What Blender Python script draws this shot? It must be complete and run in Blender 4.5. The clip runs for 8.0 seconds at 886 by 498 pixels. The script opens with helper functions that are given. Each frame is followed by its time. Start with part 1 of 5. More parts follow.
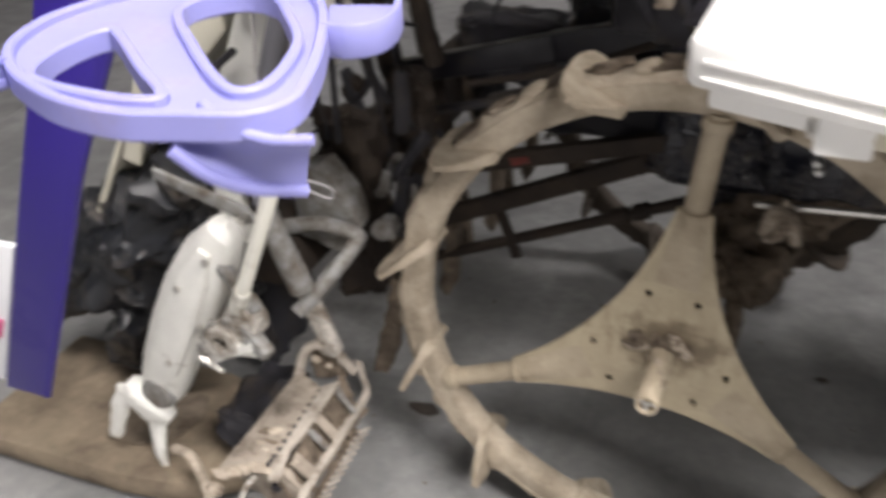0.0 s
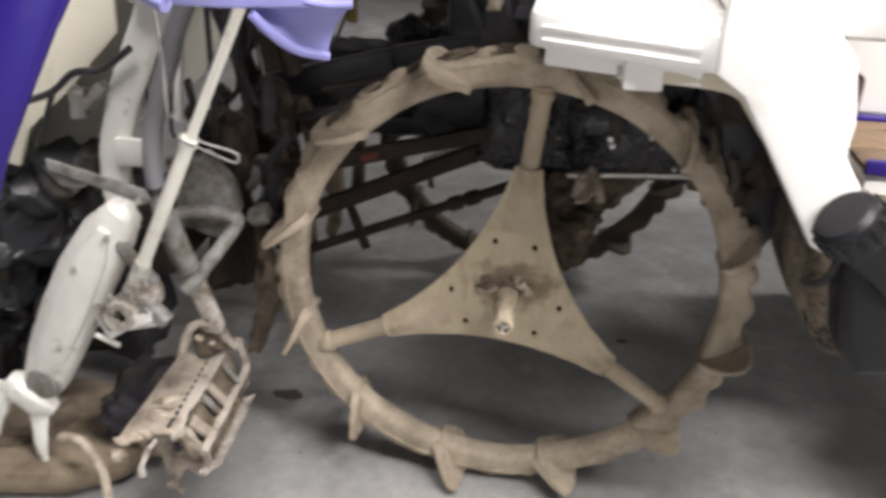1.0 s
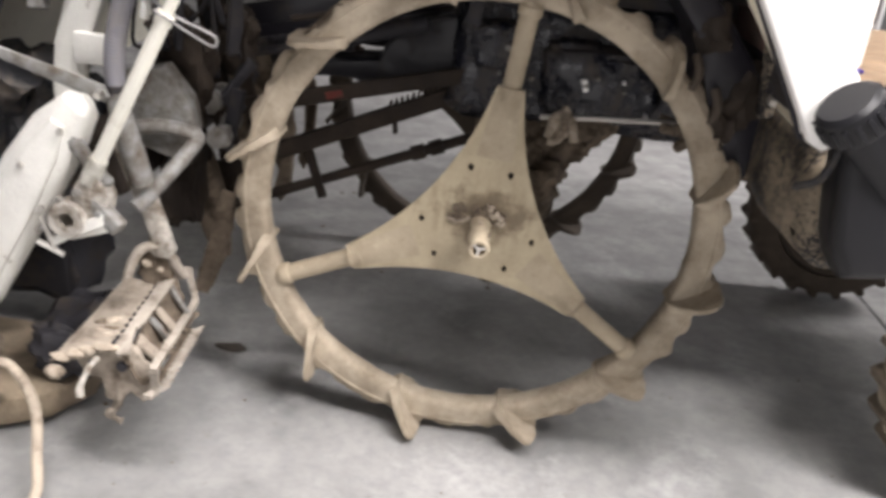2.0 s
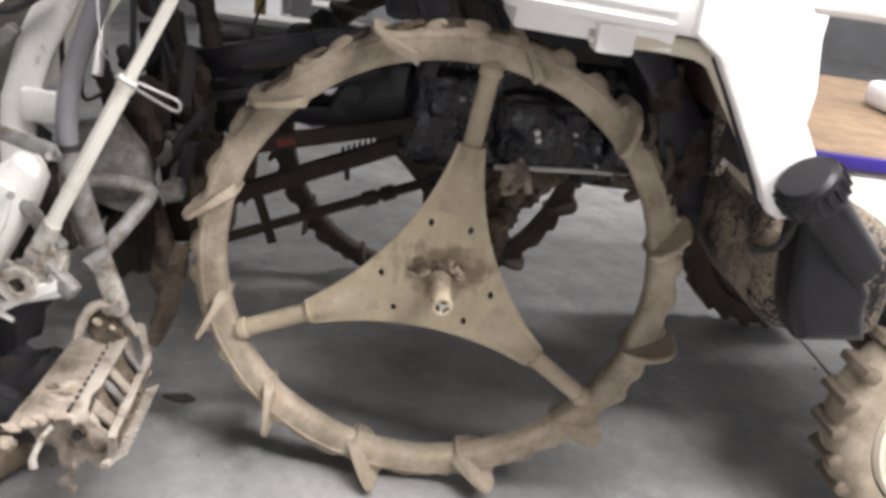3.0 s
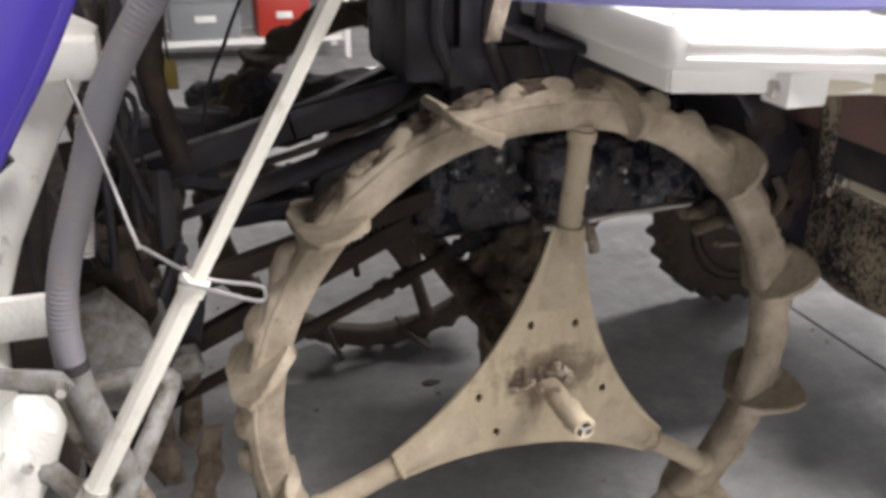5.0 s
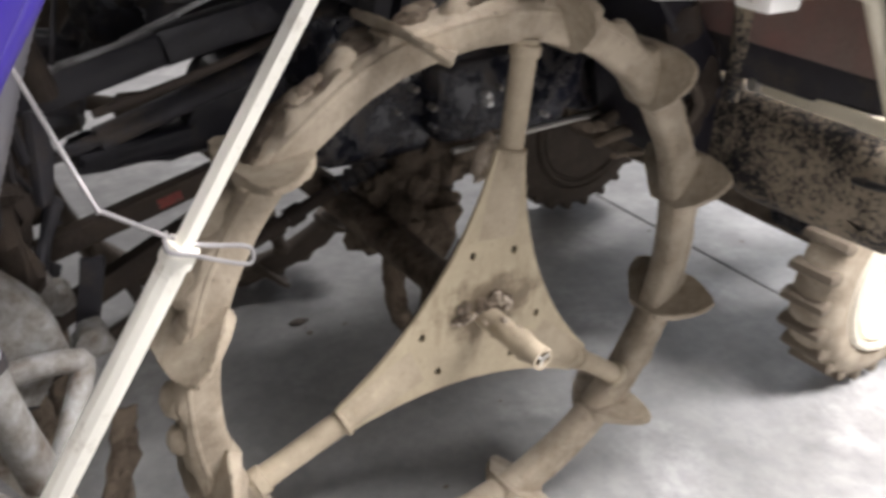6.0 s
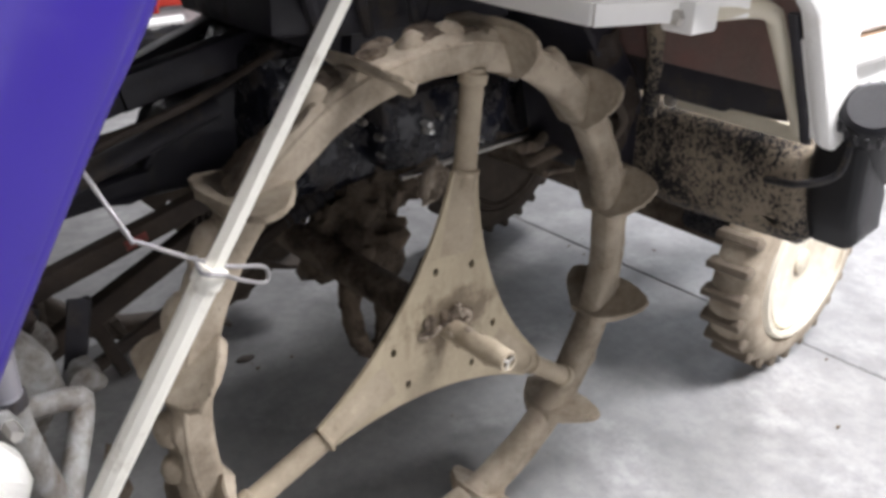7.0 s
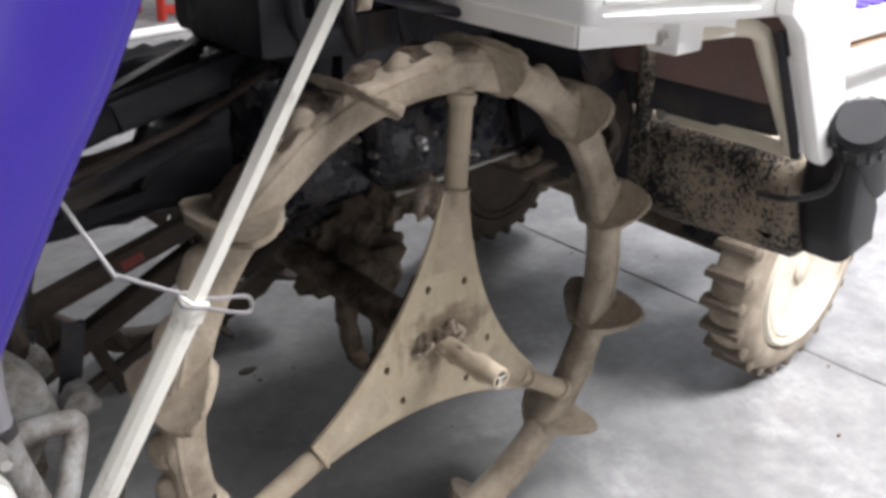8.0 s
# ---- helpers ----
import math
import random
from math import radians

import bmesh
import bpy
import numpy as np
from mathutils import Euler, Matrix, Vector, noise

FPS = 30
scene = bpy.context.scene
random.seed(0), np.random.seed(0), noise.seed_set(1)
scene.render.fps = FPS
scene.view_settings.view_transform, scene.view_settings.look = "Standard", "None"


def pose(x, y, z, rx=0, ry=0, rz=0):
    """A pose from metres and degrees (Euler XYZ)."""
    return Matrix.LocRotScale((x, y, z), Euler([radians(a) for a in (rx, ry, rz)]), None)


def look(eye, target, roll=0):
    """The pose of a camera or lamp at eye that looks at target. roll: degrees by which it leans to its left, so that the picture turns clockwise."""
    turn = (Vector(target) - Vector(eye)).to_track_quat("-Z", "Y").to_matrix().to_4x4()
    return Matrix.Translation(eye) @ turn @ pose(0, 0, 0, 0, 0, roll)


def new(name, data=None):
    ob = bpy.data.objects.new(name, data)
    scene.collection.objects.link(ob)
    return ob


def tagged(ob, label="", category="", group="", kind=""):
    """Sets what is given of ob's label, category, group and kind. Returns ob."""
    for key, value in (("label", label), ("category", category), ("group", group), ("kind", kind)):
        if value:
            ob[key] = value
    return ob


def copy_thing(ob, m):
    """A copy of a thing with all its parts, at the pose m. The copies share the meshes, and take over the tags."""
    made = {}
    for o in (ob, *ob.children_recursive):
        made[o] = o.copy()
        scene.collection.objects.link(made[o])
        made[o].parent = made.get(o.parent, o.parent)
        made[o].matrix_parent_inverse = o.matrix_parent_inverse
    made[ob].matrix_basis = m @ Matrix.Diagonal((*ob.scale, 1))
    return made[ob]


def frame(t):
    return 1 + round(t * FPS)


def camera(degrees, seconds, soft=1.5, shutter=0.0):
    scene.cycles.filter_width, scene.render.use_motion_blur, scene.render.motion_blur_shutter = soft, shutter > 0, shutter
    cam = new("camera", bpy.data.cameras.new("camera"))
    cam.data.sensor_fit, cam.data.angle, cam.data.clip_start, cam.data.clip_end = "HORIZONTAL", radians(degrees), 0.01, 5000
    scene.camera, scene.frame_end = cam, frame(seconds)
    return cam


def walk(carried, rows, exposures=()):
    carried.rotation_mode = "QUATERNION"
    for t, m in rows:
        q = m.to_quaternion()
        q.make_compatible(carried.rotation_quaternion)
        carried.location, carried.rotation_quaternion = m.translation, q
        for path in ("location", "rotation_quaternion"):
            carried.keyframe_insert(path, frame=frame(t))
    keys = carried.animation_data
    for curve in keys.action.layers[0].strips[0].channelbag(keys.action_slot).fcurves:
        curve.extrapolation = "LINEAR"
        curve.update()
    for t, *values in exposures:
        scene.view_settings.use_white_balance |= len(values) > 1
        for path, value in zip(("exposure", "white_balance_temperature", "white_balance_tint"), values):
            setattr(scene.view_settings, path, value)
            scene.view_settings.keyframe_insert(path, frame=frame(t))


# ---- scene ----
cam = camera(53.5, 8.0, soft=3.6, shutter=0.5)
PATH = [
    (0, (0.124, -1.132, 1.358), (-0.551, 0.427, 0.303), -2.5),
    (0.5, (0.089, -1.337, 1.339), (-0.244, 0.368, 0.347), 0.9),
    (0.8, (0.0809, -1.4379, 1.3295), (-0.2169, 0.1996, 0.413), 1.44),
    (1, (0.062, -1.486, 1.308), (-0.162, 0.286, 0.409), 1.8),
    (1.2, (0.0225, -1.5146, 1.2642), (-0.0785, 0.1974, 0.4463), 3),
    (1.3, (0.0016, -1.5231, 1.2357), (-0.0547, 0.1964, 0.4293), 3.6),
    (1.5, (-0.024, -1.533, 1.172), (-0.061, 0.292, 0.354), 4.8),
    (1.6, (-0.0269, -1.5361, 1.1395), (-0.0792, 0.2015, 0.3727), 5.22),
    (1.8, (-0.0292, -1.5399, 1.0849), (-0.1117, 0.204, 0.3352), 6.06),
    (2, (-0.03, -1.541, 1.062), (-0.066, 0.301, 0.284), 6.9),
    (2.2, (-0.019, -1.533, 1.077), (-0.013, 0.302, 0.282), 8.3),
    (3.3, (-0.18, -1.512, 1.148), (0.0265, 0.337, 0.4215), 8.1),
    (3.5, (-0.22, -1.501, 1.154), (0.021, 0.346, 0.426), 8.1),
    (3.8, (-0.2747, -1.4213, 1.1617), (-0.0393, 0.3331, 0.4713), 7.08),
    (4, (-0.315, -1.344, 1.167), (-0.028, 0.485, 0.411), 6.4),
    (4.5, (-0.43, -1.178, 1.195), (0.038, 0.609, 0.43), 4.5),
    (4.7, (-0.463, -1.138, 1.211), (0.032, 0.644, 0.45), 2),
    (5.8, (-0.671, -0.88, 1.17), (0.246, 0.635, 0.24), 2.3),
    (6, (-0.694, -0.863, 1.17), (0.33, 0.576, 0.229), 3.2),
    (6.5, (-0.804, -0.869, 1.182), (0.374, 0.502, 0.325), 1.8),
    (7, (-0.822, -0.877, 1.181), (0.402, 0.452, 0.324), 2.1),
    (7.5, (-0.811, -0.882, 1.188), (0.412, 0.452, 0.338), 1.8),
    (8, (-0.797, -0.894, 1.211), (0.406, 0.453, 0.352), 1.2),
]
walk(cam, [(t, look(eye, target, roll)) for t, eye, target, roll in PATH],
     [(0.0, -0.23, 6550, 13), (0.5, -0.27, 6550, 13), (1.5, -0.27, 6550, 14), (2.0, 0.14, 6550, 14), (3.5, -0.05, 6400, 14), (4.5, 0.03, 6500, 14), (5.9, 0.33, 6450, 14), (6.5, 0.14, 6250, 14), (7.0, 0.06, 6200, 14), (8.0, 0.06, 6200, 14)])

# ---- light ----
world = bpy.data.worlds.new("world")
scene.world = world
world.use_nodes = True
world.node_tree.nodes["Background"].inputs[0].default_value = (0.8, 0.88, 1.0, 1)
world.node_tree.nodes["Background"].inputs[1].default_value = 0.05

ROOM = (-5.0, 9.0, -5.0, 8.5, 4.2)      # x from, x to, y from, y to, height
LAMPS = [(0.1, -1.1, 205.0), (2.5, -2.1, 375.0), (4.4, 2.2, 290.0), (0.0, 5.8, 45.0)]      # x, y, watts


def lamp_light(x, y, power):
    data = bpy.data.lights.new("tube_light", "AREA")
    data.shape, data.size, data.size_y, data.energy, data.color = "RECTANGLE", 2.4, 0.6, power, (1.0, 0.975, 0.95)
    ob = new("tube_light", data)
    ob.matrix_world = pose(x, y, 3.72)


for x, y, watts in LAMPS:
    lamp_light(x, y, watts)
east_light = bpy.data.lights.new("east_door_daylight", "AREA")
east_light.shape, east_light.size, east_light.size_y, east_light.energy, east_light.color = "RECTANGLE", 4.6, 3.0, 210.0, (0.86, 0.92, 1.0)
new("east_door_daylight", east_light).matrix_world = look((9.0, 4.6, 1.6), (0, 4.2, 1.3))
door_light = bpy.data.lights.new("door_daylight", "AREA")
door_light.shape, door_light.size, door_light.size_y, door_light.energy, door_light.color = "RECTANGLE", 3.4, 2.2, 45.0, (1.0, 0.985, 0.96)
new("door_daylight", door_light).matrix_world = look((-1.4, -4.85, 1.25), (-0.7, 0, 0.9))


# ---- materials ----
def node_material(name):
    m = bpy.data.materials.new(name)
    m.use_nodes = True
    t = m.node_tree
    return m, t, t.nodes["Principled BSDF"]


def ramp(t, source, lo, hi, a, b):
    r = t.nodes.new("ShaderNodeMapRange")
    r.inputs[1].default_value, r.inputs[2].default_value, r.inputs[3].default_value, r.inputs[4].default_value = lo, hi, a, b
    t.links.new(source, r.inputs[0])
    return r.outputs[0]


def noise_node(t, coord, scale, detail=4.0, rough=0.6):
    n = t.nodes.new("ShaderNodeTexNoise")
    n.inputs["Scale"].default_value, n.inputs["Detail"].default_value, n.inputs["Roughness"].default_value = scale, detail, rough
    t.links.new(coord, n.inputs["Vector"])
    return n.outputs["Fac"]


def mix_colour(t, fac, a, b):
    m = t.nodes.new("ShaderNodeMix")
    m.data_type = "RGBA"
    t.links.new(fac, m.inputs[0])
    for socket, value in ((m.inputs[6], a), (m.inputs[7], b)):
        if isinstance(value, tuple):
            socket.default_value = (*value, 1)
        else:
            t.links.new(value, socket)
    return m.outputs[2]


def surface(name, colour, rough=0.5, metal=0.0, vary=0.12, scale=7.0, dirt=None, cover=0.5, dirt_scale=9.0, edge=0.08,
            bump=0.15, grain=140.0, coat=0.0, dirt_rough=0.9, gloss=0.5, specks=0.0):
    """A painted, moulded or bare surface: base colour with soft variation, dirt patches over it, fine relief."""
    m, t, p = node_material(name)
    coord = t.nodes.new("ShaderNodeTexCoord").outputs["Object"]
    wide, fine = noise_node(t, coord, scale), noise_node(t, coord, grain, 3.0)
    dark = tuple(c * (1 - vary) for c in colour)
    light = tuple(min(1.0, c * (1 + vary)) for c in colour)
    out = mix_colour(t, ramp(t, wide, 0.3, 0.7, 0, 1), dark, light)
    height = fine
    p.inputs["Roughness"].default_value, p.inputs["Metallic"].default_value = rough, metal
    p.inputs["Coat Weight"].default_value = coat
    p.inputs["Specular IOR Level"].default_value = gloss
    if dirt:
        patch = noise_node(t, coord, dirt_scale, 8.0, 0.68)
        mask = ramp(t, patch, 1 - cover - edge, 1 - cover + edge, 0, 1)
        tone = mix_colour(t, ramp(t, fine, 0.3, 0.7, 0, 1), tuple(c * 0.75 for c in dirt), dirt)
        out = mix_colour(t, mask, out, tone)
        t.links.new(ramp(t, mask, 0, 1, rough, dirt_rough), p.inputs["Roughness"])
        add = t.nodes.new("ShaderNodeMath")
        t.links.new(mask, add.inputs[0])
        t.links.new(fine, add.inputs[1])
        height = add.outputs[0]
    if specks:
        dots, scuffs = noise_node(t, coord, 75.0, 3.0, 0.7), noise_node(t, coord, 28.0, 8.0, 0.75)
        out = mix_colour(t, ramp(t, dots, 0.63, 0.72, 0, specks), out, tuple(c * 0.3 for c in colour))
        out = mix_colour(t, ramp(t, scuffs, 0.58, 0.72, 0, specks * 0.7), out, tuple(min(1.0, c * 1.35) for c in colour))
    t.links.new(out, p.inputs["Base Color"])
    b = t.nodes.new("ShaderNodeBump")
    b.inputs["Strength"].default_value, b.inputs["Distance"].default_value = bump, 0.004
    t.links.new(height, b.inputs["Height"])
    t.links.new(b.outputs[0], p.inputs["Normal"])
    return m


M_WHEEL = surface("dusty_cream_paint", (0.465, 0.395, 0.29), 0.62, specks=0.55, vary=0.10, scale=5, dirt=(0.34, 0.28, 0.20), cover=0.48, dirt_scale=6, edge=0.2, bump=0.12)
def hub_paint():
    """The wheel plate's paint, with wet mud smeared round the hub."""
    m = surface("stained_cream_paint", (0.475, 0.405, 0.278), 0.6, specks=0.45, vary=0.08, scale=5, dirt=(0.34, 0.28, 0.20), cover=0.45, dirt_scale=6, edge=0.2, bump=0.12)
    t, p = m.node_tree, m.node_tree.nodes["Principled BSDF"]
    coord = t.nodes.new("ShaderNodeTexCoord").outputs["Object"]
    smear = t.nodes.new("ShaderNodeMapping")
    smear.inputs["Location"].default_value, smear.inputs["Scale"].default_value = (-0.006, 0, -0.026), (0.80, 1, 1.35)
    t.links.new(coord, smear.inputs["Vector"])
    reach = t.nodes.new("ShaderNodeVectorMath")
    reach.operation = "LENGTH"
    t.links.new(smear.outputs[0], reach.inputs[0])
    near = ramp(t, reach.outputs["Value"], 0.01, 0.125, 0.34, -0.16)
    add = t.nodes.new("ShaderNodeMath")
    t.links.new(near, add.inputs[0])
    t.links.new(noise_node(t, coord, 22.0, 5.0, 0.62), add.inputs[1])
    stain = ramp(t, add.outputs[0], 0.56, 0.74, 0, 0.8)
    base = p.inputs["Base Color"].links[0].from_socket
    streaks = t.nodes.new("ShaderNodeMapping")
    streaks.inputs["Scale"].default_value = (1, 1, 0.35)
    t.links.new(coord, streaks.inputs["Vector"])
    wide = t.nodes.new("ShaderNodeMath")
    t.links.new(ramp(t, reach.outputs["Value"], 0.03, 0.20, 0.14, -0.14), wide.inputs[0])
    t.links.new(noise_node(t, streaks.outputs[0], 30.0, 6.0, 0.66), wide.inputs[1])
    base = mix_colour(t, ramp(t, wide.outputs[0], 0.55, 0.72, 0, 0.55), base, (0.22, 0.17, 0.11))
    t.links.new(mix_colour(t, stain, base, (0.13, 0.095, 0.06)), p.inputs["Base Color"])
    return m


M_HUB = hub_paint()
M_RUBBER = surface("dusty_rubber", (0.425, 0.362, 0.278), 0.8, specks=0.6, vary=0.12, scale=6, dirt=(0.245, 0.198, 0.143), cover=0.46, dirt_scale=9, edge=0.12, bump=0.25)
M_CAKED = surface("caked_mud", (0.19, 0.15, 0.112), 0.95, vary=0.3, scale=14, dirt=(0.09, 0.066, 0.045), cover=0.45, dirt_scale=22, edge=0.1, bump=0.8, grain=70)
M_DARKMUD = surface("dark_caked_mud", (0.165, 0.13, 0.098), 0.95, gloss=0.2, vary=0.35, scale=16, dirt=(0.06, 0.046, 0.034), cover=0.45, dirt_scale=24, edge=0.1, bump=0.9, grain=60)
# muddy rubber with the shade under the machine put into its colour
M_DIMMUD = surface("shade_dimmed_muddy_rubber", (0.066, 0.051, 0.039), 0.9, vary=0.25, scale=9, dirt=(0.11, 0.086, 0.063), cover=0.4, dirt_scale=13, edge=0.12, bump=0.5)
M_BLACK = surface("black_paint", (0.036, 0.035, 0.040), 0.5, gloss=0.15, vary=0.25, scale=9, dirt=(0.085, 0.07, 0.056), cover=0.40, dirt_scale=14, edge=0.1, bump=0.2)
M_DEEP = surface("deep_black_plastic", (0.015, 0.014, 0.019), 0.36, gloss=0.35, vary=0.3, scale=10, dirt=(0.05, 0.042, 0.036), cover=0.36, dirt_scale=16, edge=0.1, bump=0.2)
M_CAPDUST = surface("dusty_black_plastic", (0.010, 0.010, 0.012), 0.38, gloss=0.3, vary=0.2, scale=10, dirt=(0.085, 0.07, 0.055), cover=0.25, dirt_scale=230, edge=0.08, bump=0.15, grain=220)
M_NECK = surface("dusty_dark_plastic", (0.03, 0.03, 0.034), 0.5, gloss=0.25, vary=0.2, scale=9, dirt=(0.13, 0.11, 0.085), cover=0.4, dirt_scale=60, edge=0.12, bump=0.2)
def spatter_plastic():
    """Black plastic under splashed mud: fine drops, thicker in broad patches, with runs down the face."""
    m = surface("black_plastic_with_mud_spatter", (0.012, 0.012, 0.014), 0.42, gloss=0.2, vary=0.2, scale=10, bump=0.3, grain=120)
    t, p = m.node_tree, m.node_tree.nodes["Principled BSDF"]
    coord = t.nodes.new("ShaderNodeTexCoord").outputs["Object"]
    flow = t.nodes.new("ShaderNodeMapping")
    flow.inputs["Scale"].default_value = (1, 1, 0.28)
    t.links.new(coord, flow.inputs["Vector"])
    drops, broad, runs = noise_node(t, coord, 150.0, 4.0, 0.65), noise_node(t, coord, 8.0, 5.0), noise_node(t, flow.outputs[0], 42.0, 3.0)
    total = None
    for source, share in ((drops, 1.0), (broad, 0.60), (runs, 0.25)):
        weighted = t.nodes.new("ShaderNodeMath")
        weighted.operation = "MULTIPLY"
        t.links.new(source, weighted.inputs[0])
        weighted.inputs[1].default_value = share
        if total is None:
            total = weighted.outputs[0]
        else:
            add = t.nodes.new("ShaderNodeMath")
            t.links.new(total, add.inputs[0])
            t.links.new(weighted.outputs[0], add.inputs[1])
            total = add.outputs[0]
    mask = ramp(t, total, 0.84, 0.97, 0, 1)
    mud = mix_colour(t, ramp(t, broad, 0.35, 0.65, 0, 1), (0.16, 0.132, 0.10), (0.27, 0.225, 0.168))
    base = p.inputs["Base Color"].links[0].from_socket
    t.links.new(mix_colour(t, mask, base, mud), p.inputs["Base Color"])
    t.links.new(ramp(t, mask, 0, 1, 0.4, 0.95), p.inputs["Roughness"])
    b = t.nodes.new("ShaderNodeBump")
    b.inputs["Strength"].default_value, b.inputs["Distance"].default_value = 0.5, 0.003
    t.links.new(mask, b.inputs["Height"])
    t.links.new(b.outputs[0], p.inputs["Normal"])
    return m


M_SPATTER = spatter_plastic()
M_OILY = surface("oily_black_casting", (0.012, 0.013, 0.020), 0.14, gloss=0.5, vary=0.3, scale=18, dirt=(0.09, 0.072, 0.055), cover=0.40, dirt_scale=18, edge=0.12, bump=0.7, grain=45)
M_LINK = surface("brown_muddy_steel", (0.034, 0.027, 0.023), 0.6, gloss=0.12, vary=0.25, scale=12, dirt=(0.065, 0.05, 0.038), cover=0.42, dirt_scale=16, edge=0.14, bump=0.35)
M_WHITE = surface("white_body_plastic", (0.88, 0.87, 0.84), 0.32, vary=0.02, scale=3, dirt=(0.6, 0.55, 0.46), cover=0.2, dirt_scale=8, edge=0.2, bump=0.04)
M_CREAM = surface("cream_paint", (0.78, 0.74, 0.61), 0.42, vary=0.05, scale=6, dirt=(0.42, 0.35, 0.25), cover=0.28, dirt_scale=12, edge=0.14, bump=0.1)
M_FRAME = surface("spotted_cream_frame", (0.62, 0.57, 0.45), 0.5, vary=0.06, scale=9, dirt=(0.1, 0.08, 0.06), cover=0.3, dirt_scale=40, edge=0.05, bump=0.2)
M_ALU = surface("dusty_cast_aluminium", (0.80, 0.79, 0.74), 0.45, 0.1, vary=0.08, scale=12, dirt=(0.24, 0.19, 0.13), cover=0.31, dirt_scale=26, edge=0.08, bump=0.45)
M_LEG = surface("streaked_grey_leg", (0.52, 0.49, 0.44), 0.6, 0.05, specks=0.6, vary=0.15, scale=12, dirt=(0.19, 0.155, 0.12), cover=0.48, dirt_scale=24, edge=0.1, bump=0.45)
M_CRANK = surface("streaked_pale_casting", (0.62, 0.61, 0.55), 0.5, 0.05, specks=0.4, vary=0.15, scale=14, dirt=(0.22, 0.18, 0.125), cover=0.42, dirt_scale=24, edge=0.12, bump=0.45)
M_GREYCAST = surface("muddy_grey_casting", (0.29, 0.29, 0.28), 0.55, 0.1, vary=0.2, scale=12, dirt=(0.13, 0.10, 0.072), cover=0.46, dirt_scale=26, edge=0.14, bump=0.4)
M_COIL = surface("bright_coil_steel", (0.78, 0.77, 0.75), 0.35, 0.3, vary=0.1, scale=20, bump=0.05)
M_WIRE = surface("dull_steel_wire", (0.36, 0.35, 0.35), 0.5, 0.5, vary=0.15, scale=20, bump=0.1)
M_ROD = surface("white_rod_paint", (0.87, 0.85, 0.76), 0.4, specks=0.15, vary=0.04, scale=8, dirt=(0.5, 0.44, 0.34), cover=0.3, dirt_scale=30, edge=0.12, bump=0.1)
M_TAN = surface("tan_mud_film", (0.44, 0.375, 0.30), 0.8, vary=0.2, scale=8, dirt=(0.12, 0.088, 0.06), cover=0.42, dirt_scale=20, edge=0.12, bump=0.45)
M_GATE = surface("grey_brown_mud_film", (0.32, 0.275, 0.225), 0.8, specks=0.5, vary=0.2, scale=8, dirt=(0.12, 0.092, 0.068), cover=0.42, dirt_scale=20, edge=0.12, bump=0.45)
M_STRIP = surface("pale_mud_film", (0.42, 0.375, 0.32), 0.8, specks=0.5, vary=0.2, scale=10, dirt=(0.16, 0.125, 0.095), cover=0.42, dirt_scale=26, edge=0.12, bump=0.45)
M_FLOAT = surface("brown_mud_film", (0.27, 0.215, 0.15), 0.8, specks=0.4, vary=0.25, scale=6, dirt=(0.14, 0.105, 0.075), cover=0.45, dirt_scale=9, edge=0.15, bump=0.45)
M_STEEL = surface("worn_bright_steel", (0.62, 0.60, 0.56), 0.3, 0.85, vary=0.1, scale=20, dirt=(0.3, 0.25, 0.18), cover=0.3, dirt_scale=30, edge=0.15, bump=0.1)
M_HOSE = surface("grey_plastic_hose", (0.20, 0.195, 0.22), 0.5, vary=0.08, scale=9, dirt=(0.30, 0.26, 0.2), cover=0.3, dirt_scale=9, edge=0.2, bump=0.08)
# the paler purple patches imitate streaky reflections on the glossy panel
M_PURPLE = surface("purple_plastic", (0.024, 0.010, 0.205), 0.33, specks=0.12, vary=0.05, scale=4, dirt=(0.045, 0.026, 0.24), cover=0.36, dirt_scale=3.5, edge=0.15, bump=0.03, coat=0.12)
M_LILAC = surface("faded_lilac_plastic", (0.245, 0.245, 0.53), 0.45, vary=0.05, scale=5, dirt=(0.34, 0.29, 0.42), cover=0.28, dirt_scale=12, edge=0.2, bump=0.06)
M_BROWN = surface("red_brown_cover", (0.20, 0.105, 0.09), 0.45, vary=0.2, scale=7, dirt=(0.19, 0.155, 0.135), cover=0.48, dirt_scale=10, edge=0.2, bump=0.15)
M_RED = surface("red_paint", (0.42, 0.03, 0.015), 0.4, vary=0.08, scale=6, dirt=(0.2, 0.05, 0.03), cover=0.25, bump=0.05)
M_OLDRED = surface("worn_red_paint", (0.17, 0.025, 0.018), 0.6, vary=0.3, scale=30, dirt=(0.08, 0.05, 0.04), cover=0.42, dirt_scale=60, bump=0.2)
M_WOOD = surface("weathered_planks", (0.27, 0.185, 0.115), 0.75, vary=0.2, scale=9, dirt=(0.16, 0.11, 0.07), cover=0.4, dirt_scale=20, edge=0.2, bump=0.3)
M_BAG = surface("white_woven_bag", (0.76, 0.76, 0.78), 0.55, vary=0.04, scale=6, dirt=(0.55, 0.52, 0.48), cover=0.25, dirt_scale=8, bump=0.2, grain=260)
M_INK = surface("violet_print", (0.10, 0.065, 0.40), 0.55, vary=0.1, scale=12, bump=0.05)
M_WALL = surface("painted_board_wall", (0.19, 0.19, 0.19), 0.8, vary=0.04, scale=0.7, dirt=(0.14, 0.135, 0.125), cover=0.4, dirt_scale=1.5, edge=0.25, bump=0.05)
M_CEIL = surface("grey_ceiling_sheet", (0.11, 0.11, 0.11), 0.8, vary=0.06, scale=0.8, bump=0.05)
